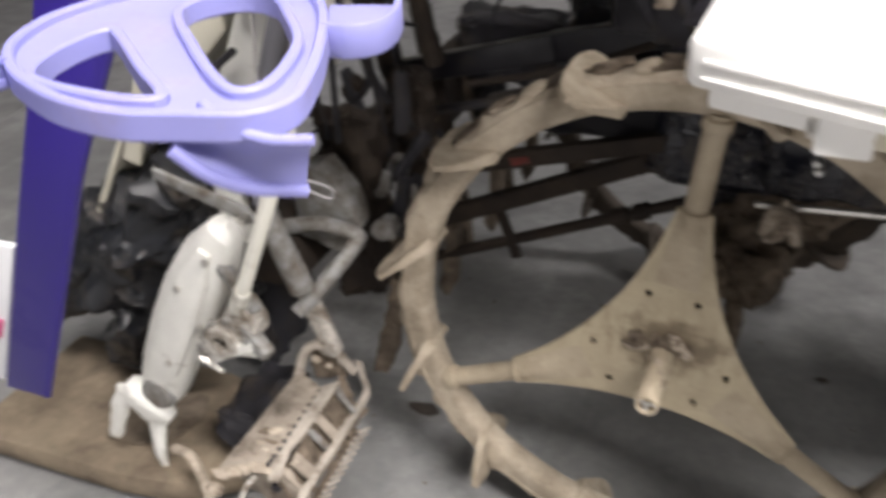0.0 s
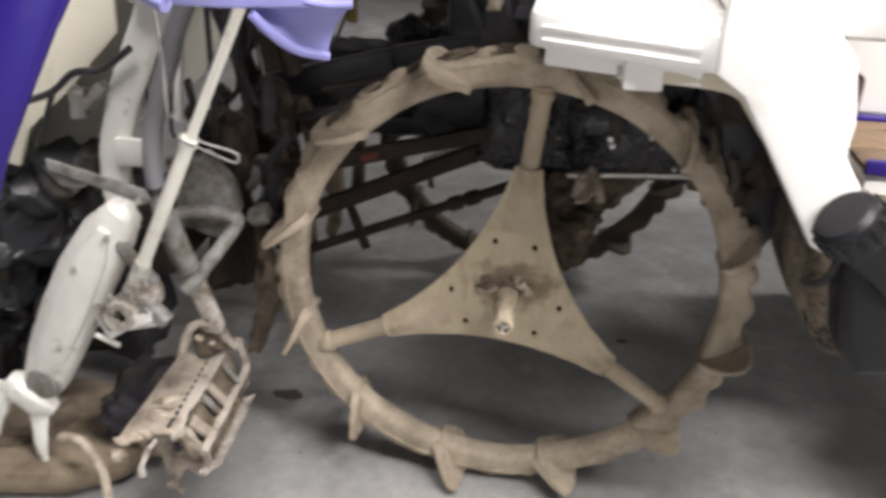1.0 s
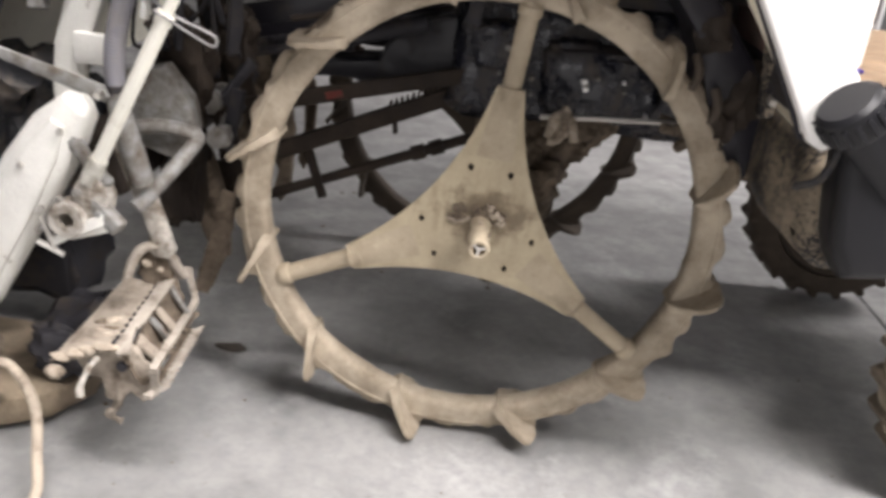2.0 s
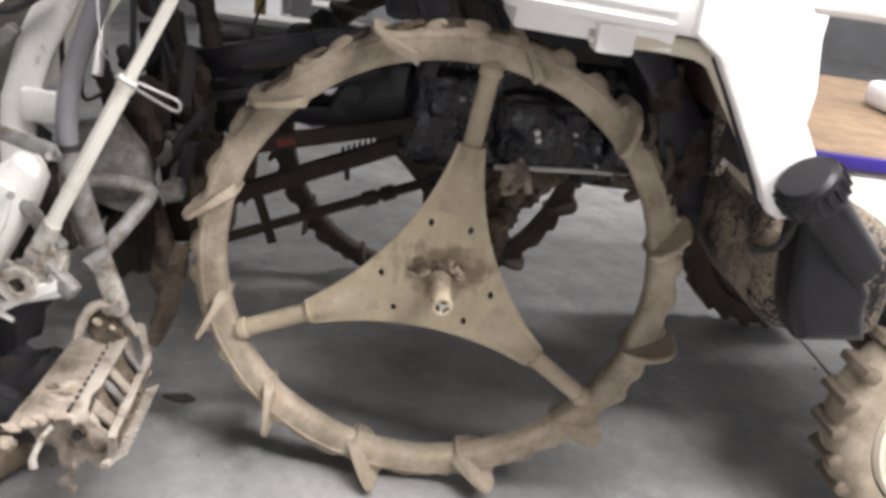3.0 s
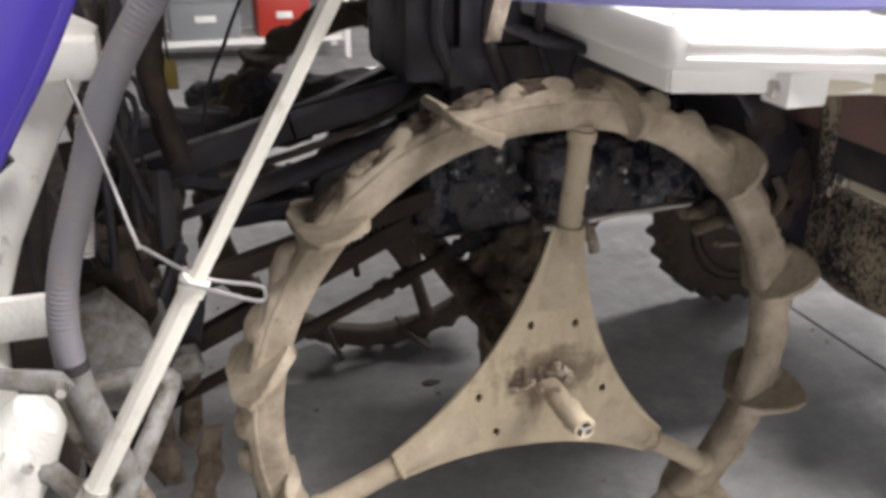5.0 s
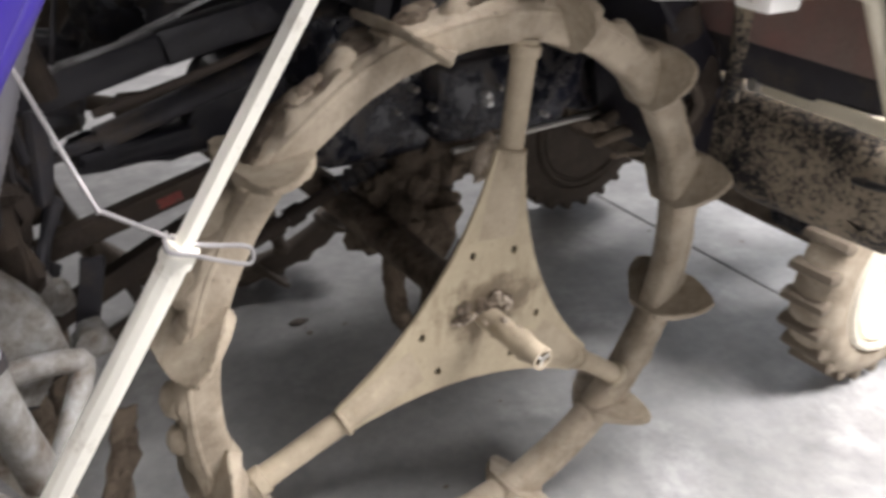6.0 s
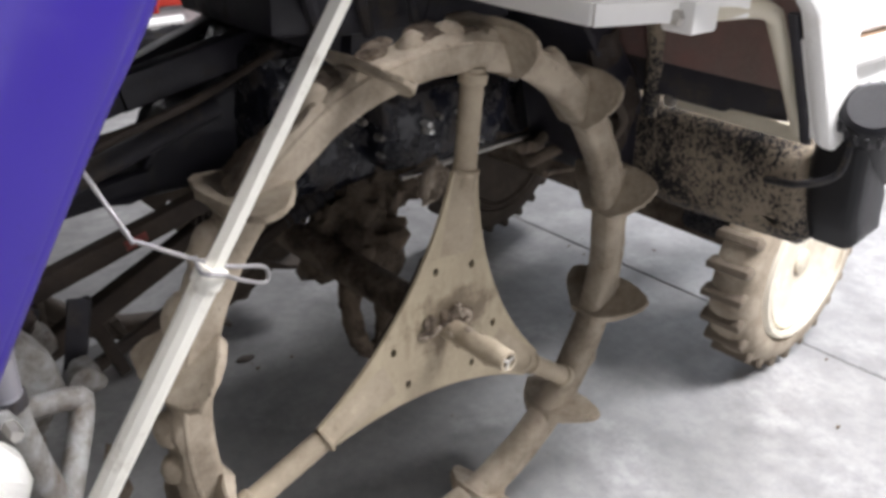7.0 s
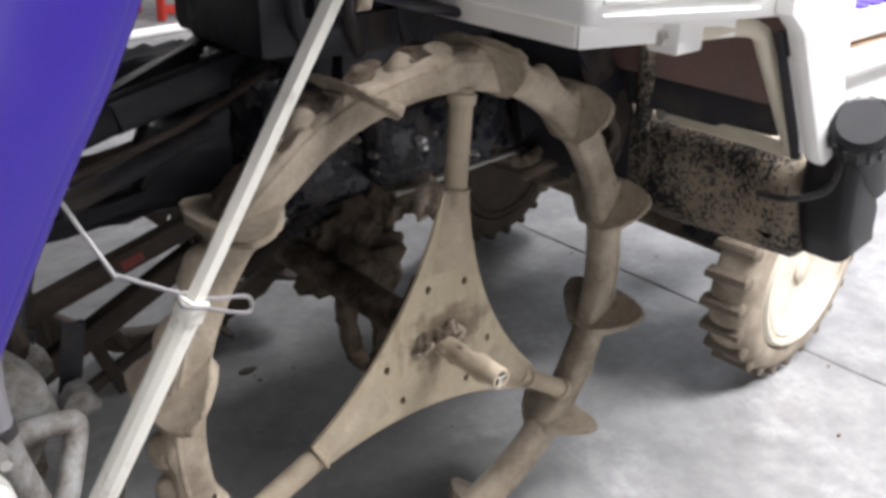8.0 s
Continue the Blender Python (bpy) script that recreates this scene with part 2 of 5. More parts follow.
M_DIMBOX = surface("dark_crate_plastic", (0.10, 0.095, 0.10), 0.5, vary=0.1, scale=6, bump=0.05)
M_GREYPLASTIC = surface("grey_crate_plastic", (0.231, 0.242, 0.253), 0.5, vary=0.05, scale=6, bump=0.05)
M_YELLOW = surface("yellow_tag_plastic", (0.22, 0.16, 0.035), 0.5, vary=0.1, scale=8, bump=0.05)


def concrete():
    m, t, p = node_material("trowelled_concrete")
    coord = t.nodes.new("ShaderNodeTexCoord").outputs["Object"]
    broad, mid, fine = noise_node(t, coord, 0.9, 5), noise_node(t, coord, 7.0, 8, 0.65), noise_node(t, coord, 90.0, 4)
    a = mix_colour(t, ramp(t, broad, 0.32, 0.68, 0, 1), (0.27, 0.267, 0.262), (0.34, 0.337, 0.33))
    a = mix_colour(t, ramp(t, mid, 0.40, 0.66, 0, 0.85), a, (0.19, 0.188, 0.188))
    spots = noise_node(t, coord, 24.0, 5, 0.7)
    a = mix_colour(t, ramp(t, spots, 0.63, 0.72, 0, 0.7), a, (0.17, 0.155, 0.14))
    pale = noise_node(t, coord, 3.2, 6, 0.7)
    a = mix_colour(t, ramp(t, pale, 0.54, 0.68, 0, 0.7), a, (0.43, 0.427, 0.42))
    mottle, dots = noise_node(t, coord, 34.0, 4, 0.7), noise_node(t, coord, 110.0, 2, 0.5)
    a = mix_colour(t, ramp(t, mottle, 0.45, 0.68, 0, 0.55), a, (0.20, 0.203, 0.21))
    a = mix_colour(t, ramp(t, dots, 0.70, 0.76, 0, 0.65), a, (0.14, 0.135, 0.13))
    p.inputs["Specular IOR Level"].default_value = 0.28
    t.links.new(a, p.inputs["Base Color"])
    t.links.new(ramp(t, mid, 0.3, 0.7, 0.42, 0.62), p.inputs["Roughness"])
    b = t.nodes.new("ShaderNodeBump")
    b.inputs["Strength"].default_value, b.inputs["Distance"].default_value = 0.12, 0.003
    t.links.new(fine, b.inputs["Height"])
    t.links.new(b.outputs[0], p.inputs["Normal"])
    return m


M_FLOOR = concrete()


def glowing(name, colour, strength):
    m, t, p = node_material(name)
    p.inputs["Emission Color"].default_value, p.inputs["Emission Strength"].default_value = (*colour, 1), strength
    p.inputs["Base Color"].default_value = (0.8, 0.8, 0.8, 1)
    return m


M_TUBE = glowing("lit_tube", (1.0, 0.96, 0.9), 6.0)


# ---- mesh helpers ----
def finish(bm, name, material, smooth=35):
    bmesh.ops.remove_doubles(bm, verts=bm.verts, dist=1e-6)
    bmesh.ops.recalc_face_normals(bm, faces=bm.faces)
    me = bpy.data.meshes.new(name)
    for f in bm.faces:
        f.smooth = True
    limit = radians(smooth)
    for e in bm.edges:
        e.smooth = len(e.link_faces) == 2 and e.calc_face_angle(0) < limit
    bm.to_mesh(me)
    bm.free()
    me.materials.append(material)
    return me


def part(name, bm, material, parent=None, label="", at=None):
    """One mesh object under a thing or a part; bm may also be a mesh that is shared. at: its pose in the parent."""
    me = finish(bm, name, material) if isinstance(bm, bmesh.types.BMesh) else bm
    ob = new(name, me)
    if parent is not None:
        ob.parent = parent
        if parent.type == "EMPTY":
            ob.matrix_parent_inverse = Matrix.Translation(parent.location).inverted()
    if at is not None:
        ob.matrix_basis = at
    if label:
        tagged(ob, label)
    return ob


def thing(name, base, label, category, group=""):
    ob = new(name)
    ob.location = base
    ob.empty_display_size = 0.1
    return tagged(ob, label, category, group)


def box(bm, lo, hi, bevel=0.004, m=None, segments=2):
    """A bevelled box between two corners."""
    c = [(a + b) / 2 for a, b in zip(lo, hi)]
    s = [max(abs(b - a), 1e-4) for a, b in zip(lo, hi)]
    got = bmesh.ops.create_cube(bm, size=1, matrix=(m or Matrix()) @ Matrix.Translation(c) @ Matrix.Diagonal((*s, 1)))["verts"]
    if bevel:
        edges = list({e for v in got for e in v.link_edges})
        bmesh.ops.bevel(bm, geom=edges, offset=min(bevel, min(s) * 0.45), segments=segments, affect="EDGES", profile=0.5)
    return bm


def smooth_path(points, steps=6):
    """A rounded run of points through the ones given."""
    p = [Vector(q) for q in points]
    if steps < 2 or len(p) < 3:
        return p
    out = []
    for i in range(len(p) - 1):
        a, b, c, d = p[max(i - 1, 0)], p[i], p[i + 1], p[min(i + 2, len(p) - 1)]
        for k in range(steps):
            u = k / steps
            out.append(0.5 * ((2 * b) + (c - a) * u + (2 * a - 5 * b + 4 * c - d) * u * u + (3 * b - a - 3 * c + d) * u ** 3))
    return out + [p[-1]]


def tube(bm, points, radius, sides=12, steps=1, caps=True, flat=1.0, ridge=0.0):
    """A round bar along points. radius: a number, or one for each end; flat: its height to its width; ridge: corrugation."""
    path = smooth_path(points, steps)
    r0, r1 = radius if isinstance(radius, tuple) else (radius, radius)
    side = None
    rings = []
    for i, q in enumerate(path):
        ahead = (path[min(i + 1, len(path) - 1)] - path[max(i - 1, 0)]).normalized()
        if side is None:
            side = ahead.cross(Vector((0, 1, 0)) if abs(ahead.y) < 0.9 else Vector((1, 0, 0))).normalized()
        side = (side - ahead * side.dot(ahead)).normalized()
        other = ahead.cross(side)
        r = r0 + (r1 - r0) * i / max(len(path) - 1, 1)
        if ridge and i % 2:
            r -= ridge
        rings.append([bm.verts.new(q + side * (r * math.cos(a)) + other * (r * flat * math.sin(a)))
                      for a in (2 * math.pi * k / sides for k in range(sides))])
    for a, b in zip(rings, rings[1:]):
        for k in range(sides):
            bm.faces.new((a[k], a[(k + 1) % sides], b[(k + 1) % sides], b[k]))
    if caps:
        bm.faces.new(rings[0][::-1])
        bm.faces.new(rings[-1])
    return bm


def bar(bm, a, b, width, height, bevel=0.003, up=(0, 0, 1)):
    """A square bar from a to b."""
    a, b = Vector(a), Vector(b)
    ahead = (b - a).normalized()
    side = ahead.cross(Vector(up)).normalized()
    top = side.cross(ahead)
    m = Matrix((( *ahead, 0), (*side, 0), (*top, 0), (0, 0, 0, 1))).transposed()
    m.translation = a
    return box(bm, (0, -width / 2, -height / 2), ((b - a).length, width / 2, height / 2), bevel, m)


def prism(bm, outline, lo, hi, axis="y", bevel=0.0, m=None, segments=2):
    """An outline of (u, v) made thick along an axis: y takes (x, z), z takes (x, y), x takes (y, z)."""
    def place(u, v, w):
        q = {"y": (u, w, v), "z": (u, v, w), "x": (w, u, v)}[axis]
        return (m @ Vector(q)) if m else q
    low = [bm.verts.new(place(u, v, lo)) for u, v in outline]
    high = [bm.verts.new(place(u, v, hi)) for u, v in outline]
    n = len(outline)
    faces = [bm.faces.new(low), bm.faces.new(high[::-1])]
    for i in range(n):
        faces.append(bm.faces.new((low[i], high[i], high[(i + 1) % n], low[(i + 1) % n])))
    bmesh.ops.recalc_face_normals(bm, faces=faces)
    if bevel:
        rim = [e for f in faces[:2] for e in f.edges]
        bmesh.ops.bevel(bm, geom=rim, offset=bevel, segments=segments, affect="EDGES", profile=0.5)
    return bm


def lathe(bm, profile, sides=32, axis="y", centre=(0, 0, 0), closed=False):
    """A profile of (radius, along) turned round an axis through the centre."""
    c = Vector(centre)
    rings = []
    for r, w in profile:
        ring = []
        for k in range(sides):
            a = 2 * math.pi * k / sides
            u, v = r * math.cos(a), r * math.sin(a)
            ring.append(bm.verts.new(c + Vector({"y": (u, w, v), "x": (w, u, v), "z": (u, v, w)}[axis])))
        rings.append(ring)
    pairs = list(zip(rings, rings[1:])) + ([(rings[-1], rings[0])] if closed else [])
    for a, b in pairs:
        for k in range(sides):
            bm.faces.new((a[k], a[(k + 1) % sides], b[(k + 1) % sides], b[k]))
    if not closed:
        for ring in (rings[0], rings[-1]):
            bm.faces.new(ring)
    return bm


def lump(bm, centre, radii, rough=0.25, scale=9.0, detail=3, seed=0.0):
    """An uneven clod."""
    got = bmesh.ops.create_icosphere(bm, subdivisions=detail, radius=1)["verts"]
    for v in got:
        q = Vector((v.co.x * radii[0], v.co.y * radii[1], v.co.z * radii[2]))
        k = 1 + rough * noise.fractal(q * scale + Vector((seed, 0, seed)), 0.8, 2.0, 4)
        v.co = Vector(centre) + q * k
    return bm


def crust(bm, amount=0.006, scale=30.0, cuts=2):
    """Roughens what is there, as dried mud does."""
    bmesh.ops.subdivide_edges(bm, edges=bm.edges[:], cuts=cuts, use_grid_fill=True)
    bm.normal_update()
    for v in bm.verts:
        v.co += v.normal * amount * noise.fractal(v.co * scale, 0.7, 2.0, 4)
    return bm


def bolt_head(bm, at, axis="y", r=0.009, h=0.008, sides=6):
    return lathe(bm, [(r, 0), (r, -h * 0.7), (r * 0.8, -h)], sides, axis, at)


# ---- the room ----
X0, X1, Y0, Y1, TOP = ROOM


def wall(name, lo, hi):
    return tagged(part(name, box(bmesh.new(), lo, hi, 0), M_WALL), "grey painted board wall of the shed", "wall", kind="structure")


floor = tagged(part("floor", box(bmesh.new(), (X0, Y0, -0.30), (X1, Y1, -0.02), 0), M_FLOOR), "grey trowelled concrete floor with sawn joints", "floor", kind="structure")
JX, JY = [X0, -2.8, 1.232, 5.2, X1], [Y0, -3.0, 2.6, Y1]
for i in range(4):
    for j in range(3):
        part("slab", box(bmesh.new(), (JX[i] + 0.003, JY[j] + 0.003, -0.02), (JX[i + 1] - 0.003, JY[j + 1] - 0.003, 0.0), 0.003, segments=1), M_FLOOR, floor)
wall("wall_north", (X0 - 0.15, Y1, 0), (X1 + 0.15, Y1 + 0.15, TOP))
wall("wall_east_a", (X1, Y0, 0), (X1 + 0.15, 2.2, TOP))
wall("wall_east_b", (X1, 7.0, 0), (X1 + 0.15, Y1, TOP))
wall("wall_east_lintel", (X1, 2.2, 3.15), (X1 + 0.15, 7.0, TOP))
wall("wall_west", (X0 - 0.15, Y0, 0), (X0, Y1, TOP))
wall("wall_south_a", (X0 - 0.15, Y0 - 0.15, 0), (-3.2, Y0, TOP))
wall("wall_south_b", (0.4, Y0 - 0.15, 0), (X1 + 0.15, Y0, TOP))
wall("wall_south_lintel", (-3.2, Y0 - 0.15, 3.1), (0.4, Y0, TOP))
tagged(part("ceiling", box(bmesh.new(), (X0 - 0.15, Y0 - 0.15, TOP), (X1 + 0.15, Y1 + 0.15, TOP + 0.1), 0), M_CEIL), "grey sheet ceiling", "ceiling", kind="structure")
tagged(part("ground", box(bmesh.new(), (-40, -40, -0.36), (40, 40, -0.31), 0), M_FLOOR), "concrete yard round the shed", "ground", kind="structure")


def ceiling_lamp():
    lamp = thing("ceiling_lamp", (0, 0, 3.78), "white ceiling lamp with two fluorescent tubes", "lamp", "ceiling lamps")
    b = box(bmesh.new(), (-1.22, -0.28, 3.80), (1.22, 0.28, 3.86), 0.01)
    part("housing", b, M_WHITE, lamp)
    for y in (-0.2, 0.2):
        part("tube", tube(bmesh.new(), [(-1.18, y, 3.78), (1.18, y, 3.78)], 0.014, 10), M_TUBE, lamp)
    for x in (-0.9, 0.9):
        part("hanger", tube(bmesh.new(), [(x, 0, 3.86), (x, 0, TOP)], 0.004, 6), M_STEEL, lamp)
    return lamp


lamp = ceiling_lamp()
for k, (x, y, watts) in enumerate(LAMPS):
    if k:
        copy_thing(lamp, pose(x, y, 3.78))
lamp.matrix_basis = pose(LAMPS[0][0], LAMPS[0][1], 3.78)

# ---- the transplanter: wheels ----
machine = thing("rice_transplanter", (0.45, 0.485, 0), "muddy white and purple riding rice transplanter parked on the concrete floor", "transplanter")
SPOKES = (84.2, 204.2, 324.2)
RIM_Y = 0.024


def polar(r, degrees, y=0.0):
    return Vector((r * math.cos(radians(degrees)), y, r * math.sin(radians(degrees))))


def plate_outline():
    pts = []
    for k in range(3):
        a, b = SPOKES[k], SPOKES[(k + 1) % 3]
        left = polar(0.258, a) + polar(0.025, a + 90)
        right = polar(0.258, b) - polar(0.025, b + 90)
        bend = polar(0.072, a + 60)
        for i in range(15):
            u = i / 14
            q = left * (1 - u) ** 2 + bend * 2 * u * (1 - u) + right * u * u
            pts.append((q.x, q.z))
    return pts


def hole_centres():
    out = []
    for a in SPOKES:
        for s in (-1, 1):
            q = polar(0.1012, a) + polar(0.0375 * s, a + 90)
            out.append((q.x, q.z))
    return out


def plate_mesh():
    """The pressed three-armed plate with its six bolt holes."""
    bm = bmesh.new()
    loops = [plate_outline()]
    for cx, cz in hole_centres():
        loops.append([(cx + 0.0055 * math.cos(k * math.pi / 5), cz + 0.0075 * math.sin(k * math.pi / 5)) for k in range(10)])
    edges = []
    for loop in loops:
        vs = [bm.verts.new((u, 0, v)) for u, v in loop]
        edges += [bm.edges.new((vs[i], vs[(i + 1) % len(vs)])) for i in range(len(vs))]
    bmesh.ops.triangle_fill(bm, edges=edges, use_beauty=True)
    got = bmesh.ops.extrude_face_region(bm, geom=bm.faces[:])["geom"]
    bmesh.ops.translate(bm, verts=[g for g in got if isinstance(g, bmesh.types.BMVert)], vec=(0, 0.006, 0))
    return bm


def rim_mesh():
    bm = bmesh.new()
    prof = []
    for k in range(18):
        a = 2 * math.pi * k / 18
        c, s = math.cos(a), math.sin(a)
        prof.append((0.4285 + 0.0275 * math.copysign(abs(c) ** 0.6, c), RIM_Y + 0.0255 * math.copysign(abs(s) ** 0.5, s)))
    lathe(bm, prof, 300, closed=True)
    for v in bm.verts:
        v.co += 0.0018 * noise.noise_vector(v.co * 16)
        r = math.hypot(v.co.x, v.co.z)
        worn = max(0.0, min(1.0, (r - 0.442) / 0.012))
        a = math.atan2(v.co.z, v.co.x)
        blocks = max(0.0, math.cos(36 * a + 2.0 * noise.noise(v.co * 8))) ** 1.2
        grow = 0.008 * worn * blocks * max(0.2, 0.7 + noise.noise(v.co * 7 + Vector((5, 0, 0)))) + 0.007 * worn * noise.fractal(v.co * 26, 0.7, 2.0, 4)
        v.co.x *= 1 + grow / r
        v.co.z *= 1 + grow / r
    return bm


def lug_mesh(seed):
    """A flat rubber paddle, slanting outwards across the rim; its tip points along +x."""
    rnd = random.Random(seed)
    inner, tip = polar(0.404, -8.5), polar(0.471, 0.4)
    along = tip - inner
    length = along.length
    along.normalize()
    thick = Vector((-along.z, 0, along.x))
    half = [(0.0, 0.030), (0.2, 0.054), (0.45, 0.077), (0.68, 0.090), (0.85, 0.092), (0.95, 0.081), (1.0, 0.064)]
    outline = [(s * length, w) for s, w in half] + [(length * 1.06, 0.036), (length * 1.06, -0.036)] + [(s * length, -w) for s, w in half[::-1]]
    bm = bmesh.new()
    layers = []
    for d in (-0.0075, 0.0075):
        layers.append([bm.verts.new(inner + along * s + Vector((0, RIM_Y + w, 0)) + thick * (d * (1.5 - 0.5 * s / length) * (1 - 0.55 * (w / 0.094) ** 2))) for s, w in outline])
    n = len(outline)
    bm.faces.new(layers[0])
    bm.faces.new(layers[1][::-1])
    for i in range(n):
        bm.faces.new((layers[0][i], layers[1][i], layers[1][(i + 1) % n], layers[0][(i + 1) % n]))
    bmesh.ops.recalc_face_normals(bm, faces=bm.faces)
    bmesh.ops.bevel(bm, geom=[e for e in bm.edges if len(e.link_faces) == 2 and e.calc_face_angle(0) > 0.9], offset=0.0016, segments=2, affect="EDGES")
    bmesh.ops.subdivide_edges(bm, edges=[e for e in bm.edges if e.calc_length() > 0.012], cuts=3)
    # thick foot that ties the paddle into the rim on its trailing side
    prism(bm, [(0.438, -0.060), (0.452, -0.034), (0.461, -0.002), (0.464, 0.012), (0.438, 0.020)], RIM_Y - 0.024, RIM_Y + 0.024, bevel=0.005)
    for v in bm.verts:
        v.co += Vector((rnd.uniform(-1, 1), rnd.uniform(-1, 1), rnd.uniform(-1, 1))) * 0.0008
        v.co += 0.004 * noise.noise_vector(v.co * 11 + Vector((seed * 3.1, 0, 0))) + 0.0016 * noise.noise_vector(v.co * 48 + Vector((seed * 7.7, 0, 0)))
    return bm


def tread_bump(seed):
    """A low rounded tooth on the outer edge of the rubber."""
    return lump(bmesh.new(), (0.4520, RIM_Y + 0.006, 0), (0.0180, 0.0200, 0.0270), 0.3, 30, 3, 2.0 + seed * 3.7)


def lip_mesh():
    """The moulded lip along the outer front edge of the rubber, with the groove inside it."""
    bm = bmesh.new()
    lathe(bm, [(0.4405, RIM_Y - 0.0245), (0.4425, RIM_Y - 0.0268), (0.4465, RIM_Y - 0.0262), (0.4500, RIM_Y - 0.0215), (0.4460, RIM_Y - 0.0190), (0.4405, RIM_Y - 0.0200)], 240, closed=True)
    for v in bm.verts:
        v.co += 0.0014 * noise.noise_vector(v.co * 14)
    return bm


def rib_mesh():
    """The pressing by which the plate rises over the spoke's tube."""
    bm = bmesh.new()
    grid = []
    for i in range(13):
        r = 0.125 + 0.133 * i / 12
        h, w = 0.0165 * (i / 12) ** 1.5, 0.034 - 0.011 * i / 12
        grid.append([bm.verts.new((r, -0.0006 - h * math.cos(math.pi * u / 2) ** 1.5, w * u)) for u in (-1, -0.75, -0.5, -0.25, 0, 0.25, 0.5, 0.75, 1)])
    for a, c in zip(grid, grid[1:]):
        for k in range(8):
            bm.faces.new((a[k], a[k + 1], c[k + 1], c[k]))
    return bm


def wheel_meshes(plate, paint, rubber):
    return {"plate": finish(plate_mesh(), "hub_plate", plate), "rim": finish(rim_mesh(), "rim", rubber),
            "lugs": [finish(lug_mesh(k), "lug", rubber) for k in range(3)], "bumps": [finish(tread_bump(k), "tread_block", rubber) for k in range(4)], "lip": finish(lip_mesh(), "rubber_lip", rubber),
            "spoke": finish(tube(bmesh.new(), [(0.235, 0.002, 0), (0.408, 0.010, 0)], 0.0175, 16), "spoke", paint),
            "collar": finish(lathe(bmesh.new(), [(0.0185, 0), (0.0215, 0.002), (0.0215, 0.016), (0.0185, 0.018)], 18, "x", (0.384, 0.009, 0)), "spoke_collar", paint),
            "rib": finish(rib_mesh(), "rib", paint),
            "band": finish(lathe(bmesh.new(), [(0.0185, 0), (0.0205, 0.0015), (0.0205, 0.006), (0.0185, 0.0075)], 18, "x", (0.254, 0.0, 0)), "weld_band", paint)}


def turn(degrees):
    """A turn in the wheel's plane, x towards z."""
    return Matrix.Rotation(radians(-degrees), 4, "Y")


def rear_wheel(meshes, centre, spin, label):
    at = Matrix.Translation(centre) @ turn(spin)
    hub = part("rear_wheel", meshes["plate"], None, machine, label, at)
    wear = random.Random(19)
    part("rim", meshes["rim"], None, hub, "rim covered with dusty rubber")
    part("rubber_lip", meshes["lip"], None, hub)
    for a in SPOKES:
        part("spoke", meshes["spoke"], None, hub, at=turn(a))
        part("spoke_collar", meshes["collar"], None, hub, at=turn(a))
        part("weld_band", meshes["band"], None, hub, at=turn(a))
        part("rib", meshes["rib"], None, hub, at=turn(a))
    for k in range(12):
        part("lug", meshes["lugs"][k % 3], None, hub, at=turn(170.6 + 30 * k))
        for n, d in enumerate((8.5, 17.5)):
            at = turn(170.6 + 30 * k + d + wear.uniform(-1.2, 1.2)) @ Matrix.Translation((wear.uniform(-0.004, 0.003), wear.uniform(-0.003, 0.004), 0))
            part("tread_block", meshes["bumps"][(k + n) % 4], None, hub, at=at @ Matrix.Diagonal((1, 1, wear.uniform(0.8, 1.25), 1)))
    return hub


near_set = wheel_meshes(M_HUB, M_WHEEL, M_RUBBER)
# far wheel: plate, paint and rubber all darkened for the shade there
far_set = wheel_meshes(M_DIMMUD, M_DIMMUD, M_DIMMUD)
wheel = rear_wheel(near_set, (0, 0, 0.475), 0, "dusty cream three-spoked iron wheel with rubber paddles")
rear_wheel(far_set, (0, 0.97, 0.475), -37.7, "mud-covered three-spoked iron wheel with rubber paddles, darkened for shade")

b = prism(bmesh.new(), [(x * k, 0.475 + z * k) for x, z, k in ((x, z, min(0.86, 0.128 / math.hypot(x, z))) for x, z in plate_outline())], 0.014, 0.026, "y", 0.002)
part("hub_flange", b, M_LINK, machine, "dark flange behind the wheel plate")
rnd = random.Random(61)
for k in range(26):
    a = rnd.uniform(52, 138)
    q = polar(rnd.uniform(0.4565, 0.4615), a)
    b = lump(bmesh.new(), (0, 0, 0), (rnd.uniform(0.004, 0.007), rnd.uniform(0.010, 0.022), rnd.uniform(0.014, 0.034)), 0.7, 50, 3, k)
    bmesh.ops.transform(b, matrix=Matrix.Translation((q.x, RIM_Y + rnd.uniform(-0.004, 0.036), 0.475 + q.z)) @ turn(a), verts=b.verts)
    part("mud_crust", b, M_DARKMUD if k % 3 else M_CAKED, machine)

# axle end with its pin, and the mud that clings round it
axle = bmesh.new()
lathe(axle, [(0.0, 0.02)] + [(0.0178, 0.02 - 0.0098 * k) for k in range(16)] + [(0.0165, -0.134), (0.0125, -0.134), (0.0125, -0.112), (0.0, -0.112)], 28, "y", (0.004, 0, 0.474))
for v in axle.verts:
    if -0.13 < v.co.y < 0.01:
        v.co += 0.0045 * noise.noise_vector(v.co * 42) + 0.002 * noise.noise_vector(v.co * 110)
part("axle_stub", axle, M_WHEEL, machine, "mud-coated axle end")
b = bmesh.new()
for a in (20, 140, 260):
    q = polar(0.0135, a)
    bar(b, (0.004, -0.131, 0.474), (0.004 + q.x, -0.131, 0.474 + q.z), 0.004, 0.005, 0.001)
part("axle_pin", b, M_STEEL, machine)
rnd = random.Random(5)
